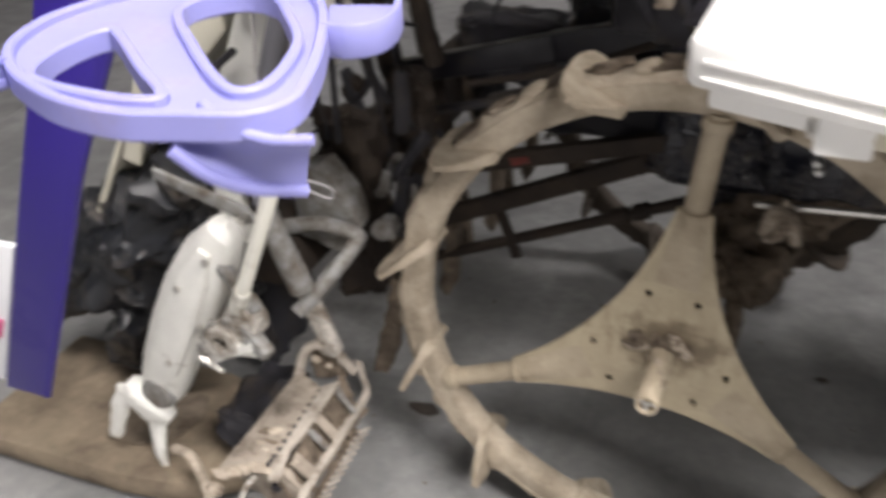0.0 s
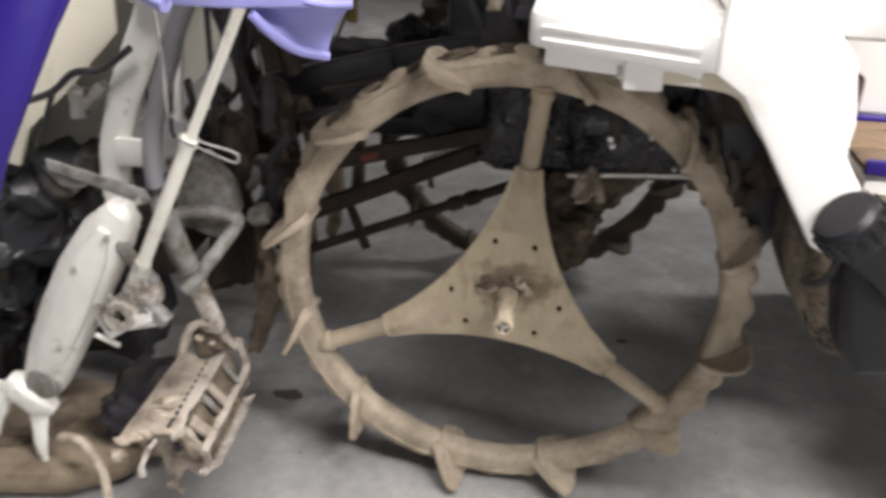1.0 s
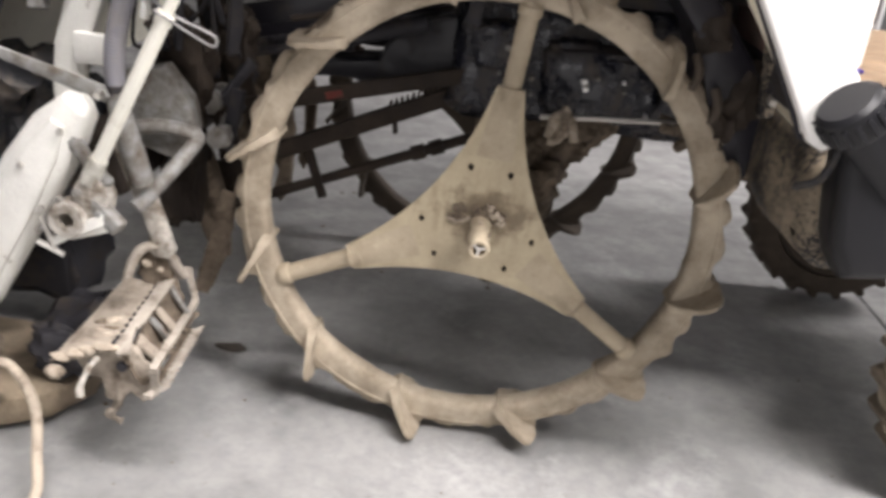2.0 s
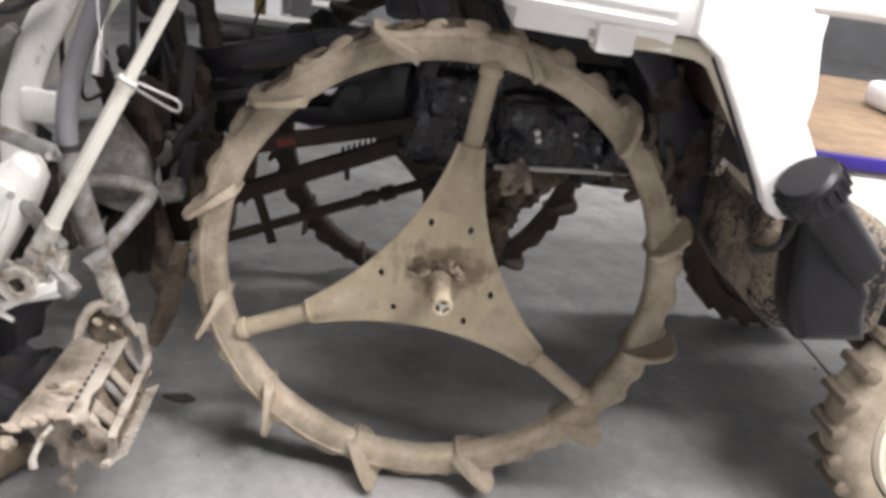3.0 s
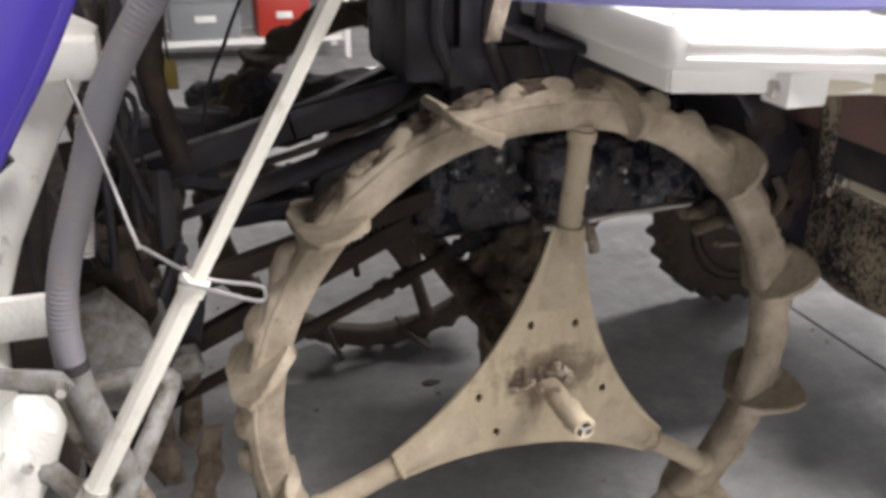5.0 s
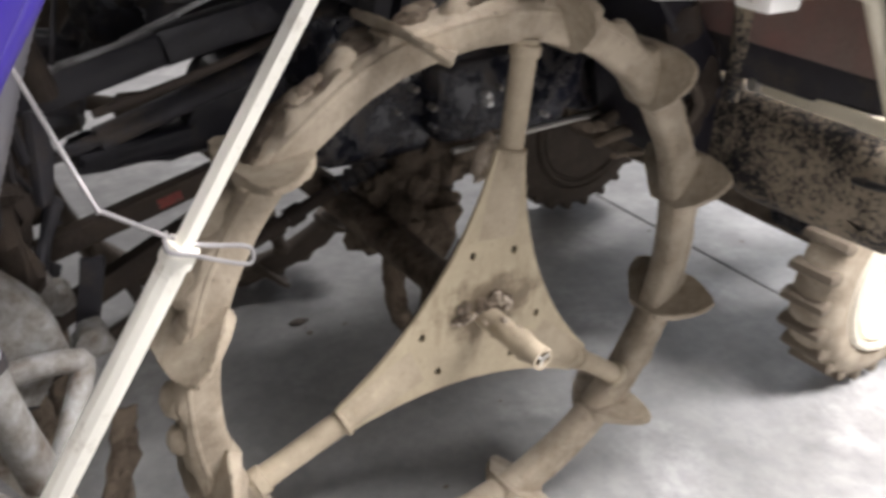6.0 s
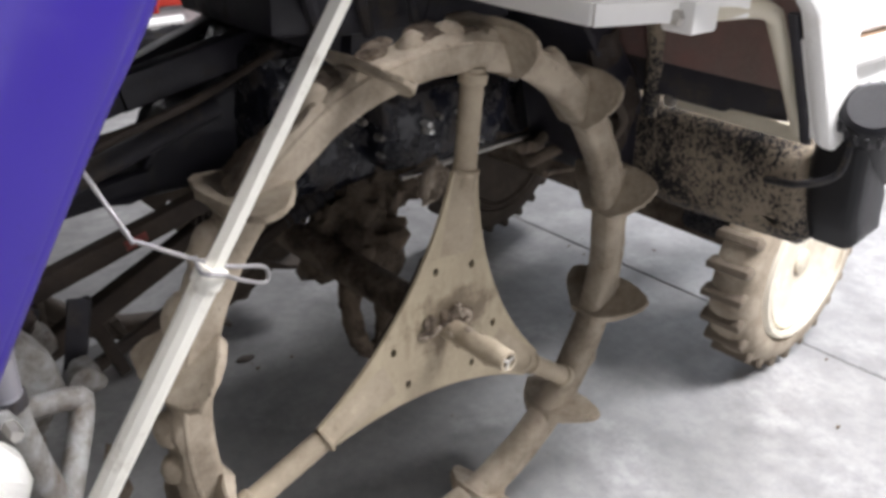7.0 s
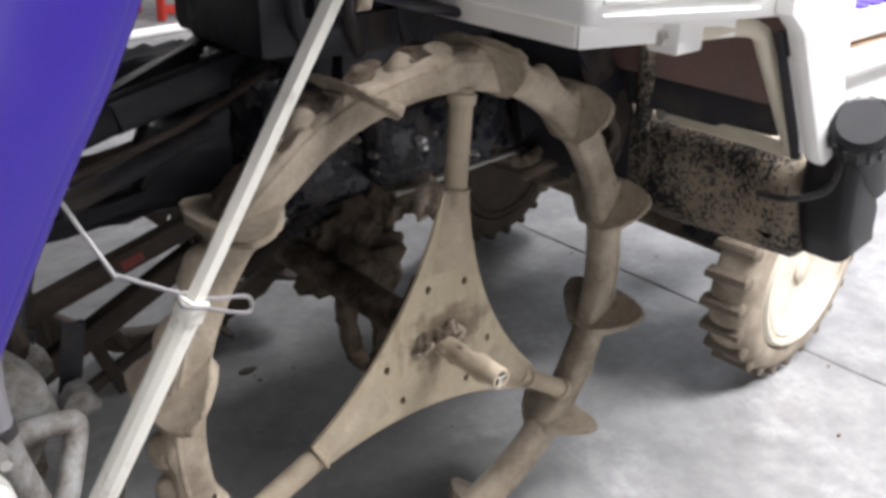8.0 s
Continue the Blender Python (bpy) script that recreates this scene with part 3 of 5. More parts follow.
for k in range(9):
    q = polar(rnd.uniform(0.012, 0.017), rnd.uniform(0, 360))
    b = lump(bmesh.new(), (0.004 + q.x, rnd.uniform(-0.085, -0.015), 0.474 + q.z), (rnd.uniform(0.004, 0.008), rnd.uniform(0.008, 0.02), rnd.uniform(0.004, 0.008)), 0.55, 60, 3, k + 40)
    part("mud_clod", b, M_TAN if k % 3 else M_CAKED, machine)
for k in range(22):
    a, r = rnd.uniform(-20, 200), rnd.uniform(0.010, 0.046)
    q = polar(r, a)
    b = lump(bmesh.new(), (q.x - 0.004, -0.001 - 0.010 * rnd.random() * (1.2 - r / 0.046), 0.482 + q.z * 0.6), (rnd.uniform(0.006, 0.016), rnd.uniform(0.003, 0.009), rnd.uniform(0.004, 0.011)), 0.8, 70, 3, k)
    part("mud_clod", b, (M_TAN, M_CAKED, M_DARKMUD)[k % 3], machine)
b = lathe(bmesh.new(), [(0.035, 0.008), (0.035, 0.02), (0.03, 0.024), (0.03, 0.97 - 0.02), (0.035, 0.955)], 20, "y", (0, 0, 0.475))
part("rear_axle", crust(b, 0.006, 24, 1), M_DARKMUD, machine, "mud-caked rear axle tube")


def front_wheel(meshes, centre, spin, label):
    hub = part("front_wheel", meshes["disc"], None, machine, label, Matrix.Translation(centre) @ turn(spin))
    part("tyre", meshes["tyre"], None, hub, "tan dusty rubber tyre")
    for k in range(24):
        part("lug", meshes["lug"], None, hub, at=turn(k * 15))
    part("hub_cap", meshes["cap"], None, hub)
    return hub


def front_set(disc, rubber, tread):
    d = bmesh.new()
    lathe(d, [(0.0, -0.036), (0.06, -0.038), (0.09, -0.046), (0.14, -0.054), (0.160, -0.058), (0.1655, -0.050), (0.169, -0.050), (0.173, -0.063), (0.184, -0.063), (0.192, -0.052),
              (0.192, 0.05), (0.175, 0.04), (0.14, -0.02), (0.0, 0.0)], 56)
    t = bmesh.new()
    lathe(t, [(0.194, -0.046), (0.198, -0.057), (0.215, -0.057), (0.242, -0.050), (0.260, -0.034), (0.266, -0.012), (0.266, 0.016), (0.260, 0.04), (0.24, 0.05), (0.194, 0.05)], 64, closed=True)
    g = bmesh.new()
    prism(g, [(0.222, -0.018), (0.255, -0.024), (0.268, -0.018), (0.276, -0.012), (0.276, 0.002), (0.268, 0.006), (0.255, 0.006), (0.245, 0.004)], -0.046, 0.056, bevel=0.006)
    for v in g.verts:
        v.co.z += 0.45 * abs(v.co.y) - 0.012
        v.co += 0.006 * noise.noise_vector(v.co * 24)
    return {"disc": finish(d, "front_wheel", disc), "tyre": finish(t, "tyre", rubber), "lug": finish(g, "lug", tread),
            "cap": finish(lathe(bmesh.new(), [(0.03, -0.036), (0.03, -0.043), (0.024, -0.046), (0.0, -0.046)], 24), "hub_cap", disc)}


M_DISC = surface("glossy_cream_disc", (0.74, 0.69, 0.57), 0.2, specks=0.4, vary=0.04, scale=5, dirt=(0.45, 0.37, 0.26), cover=0.4, dirt_scale=7, edge=0.16, bump=0.08)
M_TREAD = surface("muddy_tyre_tread", (0.20, 0.165, 0.122), 0.9, specks=0.5, vary=0.25, scale=9, dirt=(0.13, 0.10, 0.075), cover=0.45, dirt_scale=15, edge=0.15, bump=0.6)
fronts = front_set(M_DISC, M_RUBBER, M_TREAD)
front_wheel(fronts, (1.08, -0.03, 0.288), 4, "cream disc wheel with a dusty lugged rubber tyre")
# far front wheel, its colour darkened for shade as well
front_wheel(front_set(M_DIMMUD, M_DIMMUD, M_DIMMUD), (1.075, 0.975, 0.288), 9, "mud-covered disc wheel with a lugged rubber tyre, darkened for shade")
b = lathe(bmesh.new(), [(0.04, 0.05), (0.04, 0.95)], 16, "y", (1.055, 0, 0.31))
part("front_axle", crust(b, 0.005, 24, 1), M_CAKED, machine, "mud-caked front axle")
b = box(bmesh.new(), (0.98, 0.09, 0.30), (1.14, 0.22, 0.72), 0.03)
part("front_gearcase", b, M_OILY, machine)

# ---- the transplanter: chassis ----
b = bmesh.new()
lump(b, (0.10, 0.36, 0.475), (0.095, 0.08, 0.105), 0.45, 14, 4, 3.0)
part("axle_gearcase", b, M_DARKMUD, machine, "rear gear case caked with dry mud")
b = lump(bmesh.new(), (0.19, 0.40, 0.575), (0.075, 0.09, 0.07), 0.5, 16, 4, 8.0)
part("mud_clod", b, M_DARKMUD, machine)
b = bmesh.new()
lump(b, (0.045, 0.30, 0.45), (0.035, 0.045, 0.06), 0.5, 20, 3, 2.0)
tube(b, [(0.03, 0.30, 0.43), (0.02, 0.28, 0.36), (0.04, 0.27, 0.29), (0.075, 0.27, 0.27)], (0.022, 0.014), 9, 5)
tube(b, [(0.085, 0.30, 0.43), (0.095, 0.28, 0.36), (0.085, 0.27, 0.29), (0.06, 0.27, 0.265)], (0.018, 0.016), 9, 5)
part("axle_bracket", crust(b, 0.007, 30, 1), M_DARKMUD, machine, "open bracket clogged with dry mud")
b = bmesh.new()
box(b, (-0.10, 0.34, 0.58), (0.52, 0.66, 0.86), 0.04, segments=3)
box(b, (0.10, 0.28, 0.62), (0.34, 0.70, 0.78), 0.03, segments=3)
box(b, (-0.06, 0.30, 0.70), (0.06, 0.60, 0.80), 0.02, segments=3)
crust(b, 0.014, 16, 3)
part("transmission_case", b, M_OILY, machine, "oily black transmission casing spattered with mud")
rnd = random.Random(11)
# scattered added bolts, every third pale to draw a glint on the casing
for k in range(13):
    part("glint_bolt", bolt_head(bmesh.new(), (rnd.uniform(0.0, 0.40), 0.277, rnd.uniform(0.64, 0.76)), "y", rnd.uniform(0.004, 0.008), 0.02), M_GREYCAST if k % 3 else M_COIL, machine)
b = box(bmesh.new(), (-0.06, 0.26, 0.86), (0.50, 0.72, 0.985), 0.02)
box(b, (0.5, 0.2, 0.60), (1.1, 0.75, 0.755), 0.02)
part("chassis_frame", b, M_BLACK, machine, "black chassis frame")
b = bmesh.new()
for q in ((-0.06, 0.25, 0.80), (0.12, 0.22, 0.9), (0.36, 0.24, 0.88)):
    bar(b, q, (q[0] + 0.03, q[1], 1.0), 0.05, 0.03, 0.004)
bar(b, (-0.09, 0.22, 0.93), (0.5, 0.20, 0.93), 0.03, 0.06)
part("rear_bracket", b, M_BLACK, machine)
b = bmesh.new()
tube(b, [(0.10, 0.24, 0.63), (0.36, 0.22, 0.655), (0.62, 0.2, 0.66)], 0.006, 8, 6)
part("brake_rod", b, M_STEEL, machine)
b = bmesh.new()
tube(b, [(0.12, 0.20, 0.60), (0.13, 0.2, 0.645), (0.16, 0.19, 0.64), (0.17, 0.18, 0.6)], 0.010, 8, 5)
lump(b, (0.14, 0.2, 0.62), (0.022, 0.02, 0.04), 0.5, 40, 3, 4)
part("brake_lever", b, M_TAN, machine)
rnd = random.Random(23)
for k in range(9):
    x = rnd.uniform(0.28, 0.5)
    y, z = rnd.uniform(0.16, 0.3), rnd.uniform(0.56, 0.68)
    b = tube(bmesh.new(), [(x, y, z), (x + rnd.uniform(0.03, 0.12), y + rnd.uniform(-0.04, 0.04), z + rnd.uniform(-0.03, 0.05)), (x + rnd.uniform(0.12, 0.25), y, z + rnd.uniform(-0.02, 0.05))], rnd.uniform(0.006, 0.014), 8, 4)
    part("brake_pipe", b, M_CAKED, machine)

# lift links between chassis and planting unit
for y, za, zb, zc in ((0.44, 0.705, 0.800, 0.868), (0.60, 0.66, 0.745, 0.87)):
    b = bmesh.new()
    bar(b, (-0.66, y, za), (-0.30, y, zb), 0.035, 0.05)
    bar(b, (-0.31, y, zb - 0.002), (0.02, y, zc), 0.035, 0.055)
    part("upper_link", b, M_DEEP, machine, "black steel lift link")
b = bar(bmesh.new(), (-0.66, 0.389, 0.353), (0.03, 0.389, 0.672), 0.03, 0.038)
for k in range(11):
    box(b, (-0.225 + 0.012 * k, 0.379, 0.571 + 0.0056 * k), (-0.2195 + 0.012 * k, 0.399, 0.589 + 0.0056 * k), 0.0015)
link = part("lower_link", b, M_LINK, machine, "brown muddy lower lift link with a row of teeth")
part("link_pin", bar(bmesh.new(), (-0.212, 0.385, 0.56), (-0.206, 0.385, 0.515), 0.010, 0.012), M_LINK, link)
b = bar(bmesh.new(), (-0.66, 0.354, 0.514), (0.0, 0.354, 0.690), 0.028, 0.034)
middle = part("middle_link", b, M_LINK, machine, "brown muddy middle lift link")
part("paint_mark", bar(bmesh.new(), (-0.362, 0.3385, 0.5925), (-0.325, 0.3385, 0.6025), 0.003, 0.016, 0.0008), M_OLDRED, middle, "worn red paint mark")
b = bmesh.new()
tube(b, [(-0.66, 0.41, 0.250), (-0.10, 0.41, 0.493), (0.10, 0.41, 0.580)], 0.0125, 10)
for x in (-0.165, -0.125):
    tube(b, [(x, 0.41, 0.493 + 0.434 * (x + 0.10)), (x + 0.028, 0.41, 0.493 + 0.434 * (x + 0.128))], 0.018, 12)
part("drive_shaft", b, M_LINK, machine, "muddy drive shaft with a rubber bellows")
b = tube(bmesh.new(), [(-0.035 + 0.009 * k, 0.41, 0.521 + 0.0039 * k) for k in range(12)], (0.014, 0.030), 14, ridge=0.006)
part("bellows", b, M_BLACK, machine)
part("link_plate", bar(bmesh.new(), (-0.415, 0.40, 0.475), (-0.365, 0.40, 0.335), 0.012, 0.022), M_LINK, machine)
for y in (0.43, 0.61):
    part("link_plate", bar(bmesh.new(), (-0.58, y, 0.30), (-0.66, y, 0.80), 0.015, 0.05), M_LINK, machine)
b = prism(bmesh.new(), [(-0.45, 0.61), (-0.44, 0.645), (-0.27, 0.668), (-0.22, 0.752), (-0.05, 0.80), (0.02, 0.80), (0.02, 0.60), (-0.2, 0.618)], 0.45, 0.55, "y", 0.01)
part("lift_housing", crust(b, 0.012, 18, 4), M_DEEP, machine, "black muddy lift housing")
b = tube(bmesh.new(), [(-0.60, 0.40, 0.64), (-0.40, 0.40, 0.69)], 0.010, 10)
tube(b, [(-0.42, 0.40, 0.685), (-0.16, 0.40, 0.765)], 0.019, 14)
part("lift_cylinder", b, M_BLACK, machine, "black lift cylinder")
b = tube(bmesh.new(), [(-0.44, 0.32, 0.752), (-0.25, 0.32, 0.80), (-0.10, 0.32, 0.86)], 0.007, 8, 3)
part("control_rod", b, M_LINK, machine)
part("hanger_link", bar(bmesh.new(), (-0.322, 0.44, 0.80), (-0.322, 0.44, 0.70), 0.01, 0.012), M_BLACK, machine)
b = bmesh.new()
box(b, (-0.02, 0.22, 0.84), (0.20, 0.70, 1.10), 0.02)
box(b, (-0.16, 0.22, 0.90), (0.0, 0.46, 1.12), 0.02)
box(b, (-0.08, 0.20, 0.93), (0.0, 0.42, 1.06), 0.02)
part("seat_frame", b, M_DEEP, machine, "black frame under the seat")
for k, (x, y) in enumerate(((-0.10, 0.18), (-0.03, 0.15), (0.04, 0.12))):
    b = tube(bmesh.new(), [(x, y, 1.12), (x - 0.02, y + 0.01, 1.0), (x + 0.03, y + 0.05, 0.90)], 0.012 - 0.002 * k, 8, 4)
    part("cable", b, M_BLACK, machine)
b = prism(bmesh.new(), [(-0.075, 0.985), (-0.05, 0.985), (-0.02, 1.10), (-0.05, 1.10)], 0.10, 0.112, "y", 0.003)
part("lever", b, M_TAN, machine)
# unseen box over the rear, added to keep lamp light off the parts below
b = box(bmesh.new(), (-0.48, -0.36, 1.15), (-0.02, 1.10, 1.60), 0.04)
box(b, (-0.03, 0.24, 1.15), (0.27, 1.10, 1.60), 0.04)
part("shade_box", crust(b, 0.004, 7, 5), M_DEEP, machine, "unseen black box behind the seat, added to shade the machine")
# hood out of view, added so that the floor beneath falls into shade
b = box(bmesh.new(), (1.55, 0.12, 0.82), (2.3, 0.86, 1.34), 0.06, segments=4)
part("hood", b, M_WHITE, machine, "white rounded hood, out of view, added to shade the floor")

# ---- the transplanter: step, cover and tank ----
STEP = [(0.016, -0.215), (0.026, -0.230), (0.245, -0.314), (0.30, -0.33), (0.30, 1.30), (0.02, 1.30), (0.03, 0.2)]
b = prism(bmesh.new(), STEP, 1.004, 1.056, "z", 0.008)
step = part("step", b, M_WHITE, machine, "white moulded step with raised dimples")
for i in range(6):
    for j in range(7):
        x, y = 0.055 + 0.045 * i + 0.02 * (j % 2), -0.285 + 0.05 * j
        if x < 0.285 and y > -0.205 - 0.38 * x:
            part("dimple", lathe(bmesh.new(), [(0.014, 1.056), (0.012, 1.062), (0.006, 1.063), (0.005, 1.058)], 12, "z", (x, y, 0)), M_WHITE, step)
b = bar(bmesh.new(), (0.045, -0.185, 0.988), (0.26, -0.268, 0.992), 0.024, 0.034)
bar(b, (0.05, -0.19, 0.988), (0.06, 0.2, 0.988), 0.02, 0.034)
part("step_lip", b, M_WHITE, machine)
b = bar(bmesh.new(), (0.034, -0.2345, 1.036), (0.243, -0.3145, 1.036), 0.006, 0.007, 0.002)
bar(b, (0.034, -0.2345, 1.018), (0.243, -0.3145, 1.018), 0.005, 0.005, 0.002)
part("fascia_rib", b, M_WHITE, step)
b = bmesh.new()
prism(b, [(-0.02, 0.99), (0.30, 0.99), (0.46, 0.80), (0.52, 0.70), (0.46, 0.60), (0.40, 0.66), (0.33, 0.86), (0.25, 0.955), (0.05, 0.975)], 0.02, 0.22, "y", 0.01)
part("mudguard", crust(b, 0.003, 20, 1), M_DEEP, machine, "black inner mudguard splashed with mud")
for k, (x, y, z, r) in enumerate(((0.36, 0.03, 0.87, 0.03), (0.43, 0.03, 0.76, 0.035), (0.40, 0.015, 0.69, 0.028), (0.48, 0.05, 0.66, 0.03))):
    part("mud_clod", lump(bmesh.new(), (x, y, z), (r, r * 0.6, r * 1.4), 0.7, 30, 3, k + 70), M_LINK, machine)
for k, (x, z) in enumerate(((0.33, 0.80), (0.375, 0.745))):
    part("hose_clamp", tube(bmesh.new(), [(x, 0.0, z + 0.03), (x + 0.01, -0.01, z), (x + 0.005, 0.0, z - 0.03)], 0.008, 8, 4), M_DIMMUD, machine)
b = box(bmesh.new(), (0.152, -0.264, 0.960), (0.208, -0.214, 1.002), 0.005)
step_clip = part("step_bracket", b, M_WHITE, machine, "white block bracket")
part("bolt", bolt_head(bmesh.new(), (0.152, -0.240, 0.980), "x", 0.011, 0.008), M_STEEL, step_clip)
# tubular frame under the cover
b = bmesh.new()
tube(b, [(0.19, -0.245, 0.982), (0.275, -0.272, 0.984), (0.312, -0.280, 0.975), (0.335, -0.282, 0.948), (0.452, -0.288, 0.785)], 0.0128, 12, 4)
part("frame_tube", b, M_FRAME, machine, "mud-spotted cream frame tube")
b = bmesh.new()
bar(b, (0.478, -0.055, 0.777), (0.452, -0.30, 0.783), 0.022, 0.024)
part("frame_bar", b, M_FRAME, machine, "mud-spotted cream frame bar")
part("bolt", bolt_head(bmesh.new(), (0.468, -0.045, 0.778), "x", 0.013, 0.012), M_STEEL, machine)
COVER = [(0.262, 1.06), (0.262, 1.012), (0.30, 0.985), (0.335, 0.93), (0.405, 0.815), (0.425, 0.782), (0.446, 0.772), (0.47, 0.782), (0.486, 0.83), (0.47, 0.875),
         (0.444, 0.915), (0.446, 0.96), (0.43, 1.04), (0.38, 1.10), (0.33, 1.30), (0.27, 1.30)]
b = prism(bmesh.new(), COVER, -0.350, -0.322, "y", 0.008)
prism(b, [(0.33, 0.945), (0.405, 0.822), (0.42, 0.79), (0.445, 0.785), (0.43, 0.83), (0.35, 0.955)], -0.33, -0.31, "y", 0.005)
part("side_cover", b, M_WHITE, machine, "glossy white side cover with a sloping rear edge")
# thin black strip following the rear edge of the side cover
b = prism(bmesh.new(), [(0.304, 0.980), (0.326, 0.945), (0.402, 0.815), (0.422, 0.778), (0.434, 0.776), (0.413, 0.818), (0.338, 0.948), (0.316, 0.982)], -0.3185, -0.304, "y", 0.002)
part("cover_edge_strip", b, M_BLACK, machine, "thin black strip along the rear edge of the side cover")
b = box(bmesh.new(), (0.28, -0.33, 1.056), (0.62, 0.70, 1.26), 0.03)
part("seat_base", b, M_WHITE, machine, "white moulded seat base")
# mud-splashed tank box under the floor
b = bmesh.new()
prism(b, [(-0.315, 0.60), (-0.30, 0.585), (-0.05, 0.575), (0.10, 0.60), (0.10, 0.76), (-0.24, 0.765), (-0.30, 0.745), (-0.318, 0.70)], 0.470, 0.68, "x", 0.045, segments=5)
part("tank", crust(b, 0.002, 18, 3), M_SPATTER, machine, "black plastic tank spattered with dried mud")
b = bmesh.new()
lathe(b, [(0.0, 0), (0.036, 0.0), (0.044, 0.006), (0.046, 0.014), (0.046, 0.04), (0.043, 0.046), (0.0, 0.046)], 30, "x", (0, 0, 0))
NECK = Vector((0.70, 0.18, -0.69)).normalized()
CAP = Matrix.Translation(Vector((0.455, -0.388, 0.838)) - NECK * 0.022) @ Vector((1, 0, 0)).rotation_difference(NECK).to_matrix().to_4x4()
bmesh.ops.transform(b, matrix=CAP, verts=b.verts)
cap = part("filler_cap", b, M_CAPDUST, machine, "round black filler cap with dust on it")
for k in range(18):
    a = 2 * math.pi * k / 18
    b = bar(bmesh.new(), (0.012, 0.046 * math.cos(a), 0.046 * math.sin(a)), (0.04, 0.046 * math.cos(a), 0.046 * math.sin(a)), 0.007, 0.007, 0.001)
    bmesh.ops.transform(b, matrix=CAP, verts=b.verts)
    part("grip_rib", b, M_CAPDUST, cap)
b = tube(bmesh.new(), [CAP @ Vector((0.044, 0, 0)), CAP @ Vector((0.10, 0, 0)), CAP @ Vector((0.19, 0, 0))], (0.034, 0.037), 22, 3)
part("filler_neck", b, M_CAPDUST, machine, "dark dusty filler neck")
b = prism(bmesh.new(), [(0.462, 0.785), (0.486, 0.805), (0.528, 0.780), (0.596, 0.690), (0.600, 0.655), (0.612, 0.612), (0.510, 0.600), (0.482, 0.650), (0.468, 0.735)], -0.388, -0.300, "y", 0.024, segments=4)
part("filler_body", crust(b, 0.0015, 16, 2), M_CAPDUST, machine, "smooth black front of the tank below the filler neck")
b = tube(bmesh.new(), [(0.47, -0.36, 0.80), (0.45, -0.36, 0.74), (0.44, -0.31, 0.71), (0.47, -0.24, 0.69)], 0.006, 8, 6)
part("vent_hose", b, M_NECK, machine)
# black bar added to draw the shaded gap below the inner cover
b = box(bmesh.new(), (0.456, -0.262, 0.782), (0.480, 0.40, 0.842), 0.004)
part("dark_gap_bar", b, M_BLACK, machine)
b = box(bmesh.new(), (0.452, -0.262, 0.838), (0.474, 0.40, 1.0), 0.008)
part("engine_cover", b, M_BROWN, machine, "red-brown inner cover")
b = bmesh.new()
tube(b, [(0.43, 0.02, 1.0), (0.45, -0.01, 0.88), (0.47, 0.0, 0.74)], 0.016, 10, 5)
part("drain_hose", b, M_SPATTER, machine)
# floor of the driver's place, ahead of the side cover
b = box(bmesh.new(), (0.57, -0.07, 0.765), (1.85, 1.06, 0.79), 0.004)
box(b, (0.57, -0.078, 0.655), (1.85, -0.07, 0.785), 0.003)
part("foot_deck", b, M_WHITE, machine, "white foot deck with brown slats and a purple edge")
for k in range(10):
    y = -0.066 + 0.112 * k
    part("deck_slat", box(bmesh.new(), (0.575, y, 0.79), (1.84, y + 0.106, 0.800), 0.003), M_WOOD, machine)
part("deck_edge", box(bmesh.new(), (0.565, -0.086, 0.797), (0.90, -0.0705, 0.821), 0.003), M_PURPLE, machine, "purple edge strip")
part("deck_edge", box(bmesh.new(), (0.575, 0.20, 0.8005), (0.70, 0.225, 0.808), 0.003), M_PURPLE, machine, "purple edge strip")
b = box(bmesh.new(), (0.53, 0.228, 0.802), (0.705, 0.60, 1.2), 0.012, segments=3)
part("seat_console", b, M_WHITE, machine, "white seat console standing on the deck")
part("deck_lip", tube(bmesh.new(), [(0.905, -0.085, 0.785), (1.2, -0.09, 0.79), (1.85, -0.09, 0.79)], 0.028, 14), M_WHITE, machine)
bag = thing("paper_sack", (1.3, 0.3, 0.8), "white sack with violet print lying on the foot deck", "sack")
b = box(bmesh.new(), (1.02, -0.04, 0.802), (1.60, 0.62, 0.865), 0.025, segments=3)
part("sack_body", crust(b, 0.006, 9, 3), M_BAG, bag)
for k in range(8):
    part("print_bar", box(bmesh.new(), (1.06 + 0.065 * k, 0.0, 0.863), (1.10 + 0.065 * k, 0.22 + 0.06 * (k % 3), 0.873), 0.002), M_INK, bag)

# ---- the planting unit ----
unit = thing("planting_unit", (-0.75, 0.2, 0), "dusty planting unit with cast arms and a purple rack", "planting unit")
b = bmesh.new()
prism(b, [(-0.585, 1.10), (-0.645, 1.0), (-0.735, 0.84), (-0.775, 0.755), (-0.945, 0.40), (-1.028, 0.40), (-0.872, 0.746), (-0.755, 0.995), (-0.71, 1.10), (-0.67, 1.30), (-0.49, 1.30)], -0.365, -0.345, "y", 0.005)
rack_side = part("rack_side", b, M_PURPLE, unit, "glossy purple side panel of the seedling rack")
b = tube(bmesh.new(), [(-0.945, -0.356, 0.40), (-0.775, -0.356, 0.755), (-0.735, -0.356, 0.84), (-0.645, -0.356, 1.0), (-0.585, -0.356, 1.10), (-0.49, -0.356, 1.30)], 0.0075, 12, 4)
part("panel_lip", b, M_PURPLE, rack_side)
M_RACK = Matrix.Translation((-0.96, 0, 0.80)) @ Matrix.Rotation(radians(-59), 4, "Y")
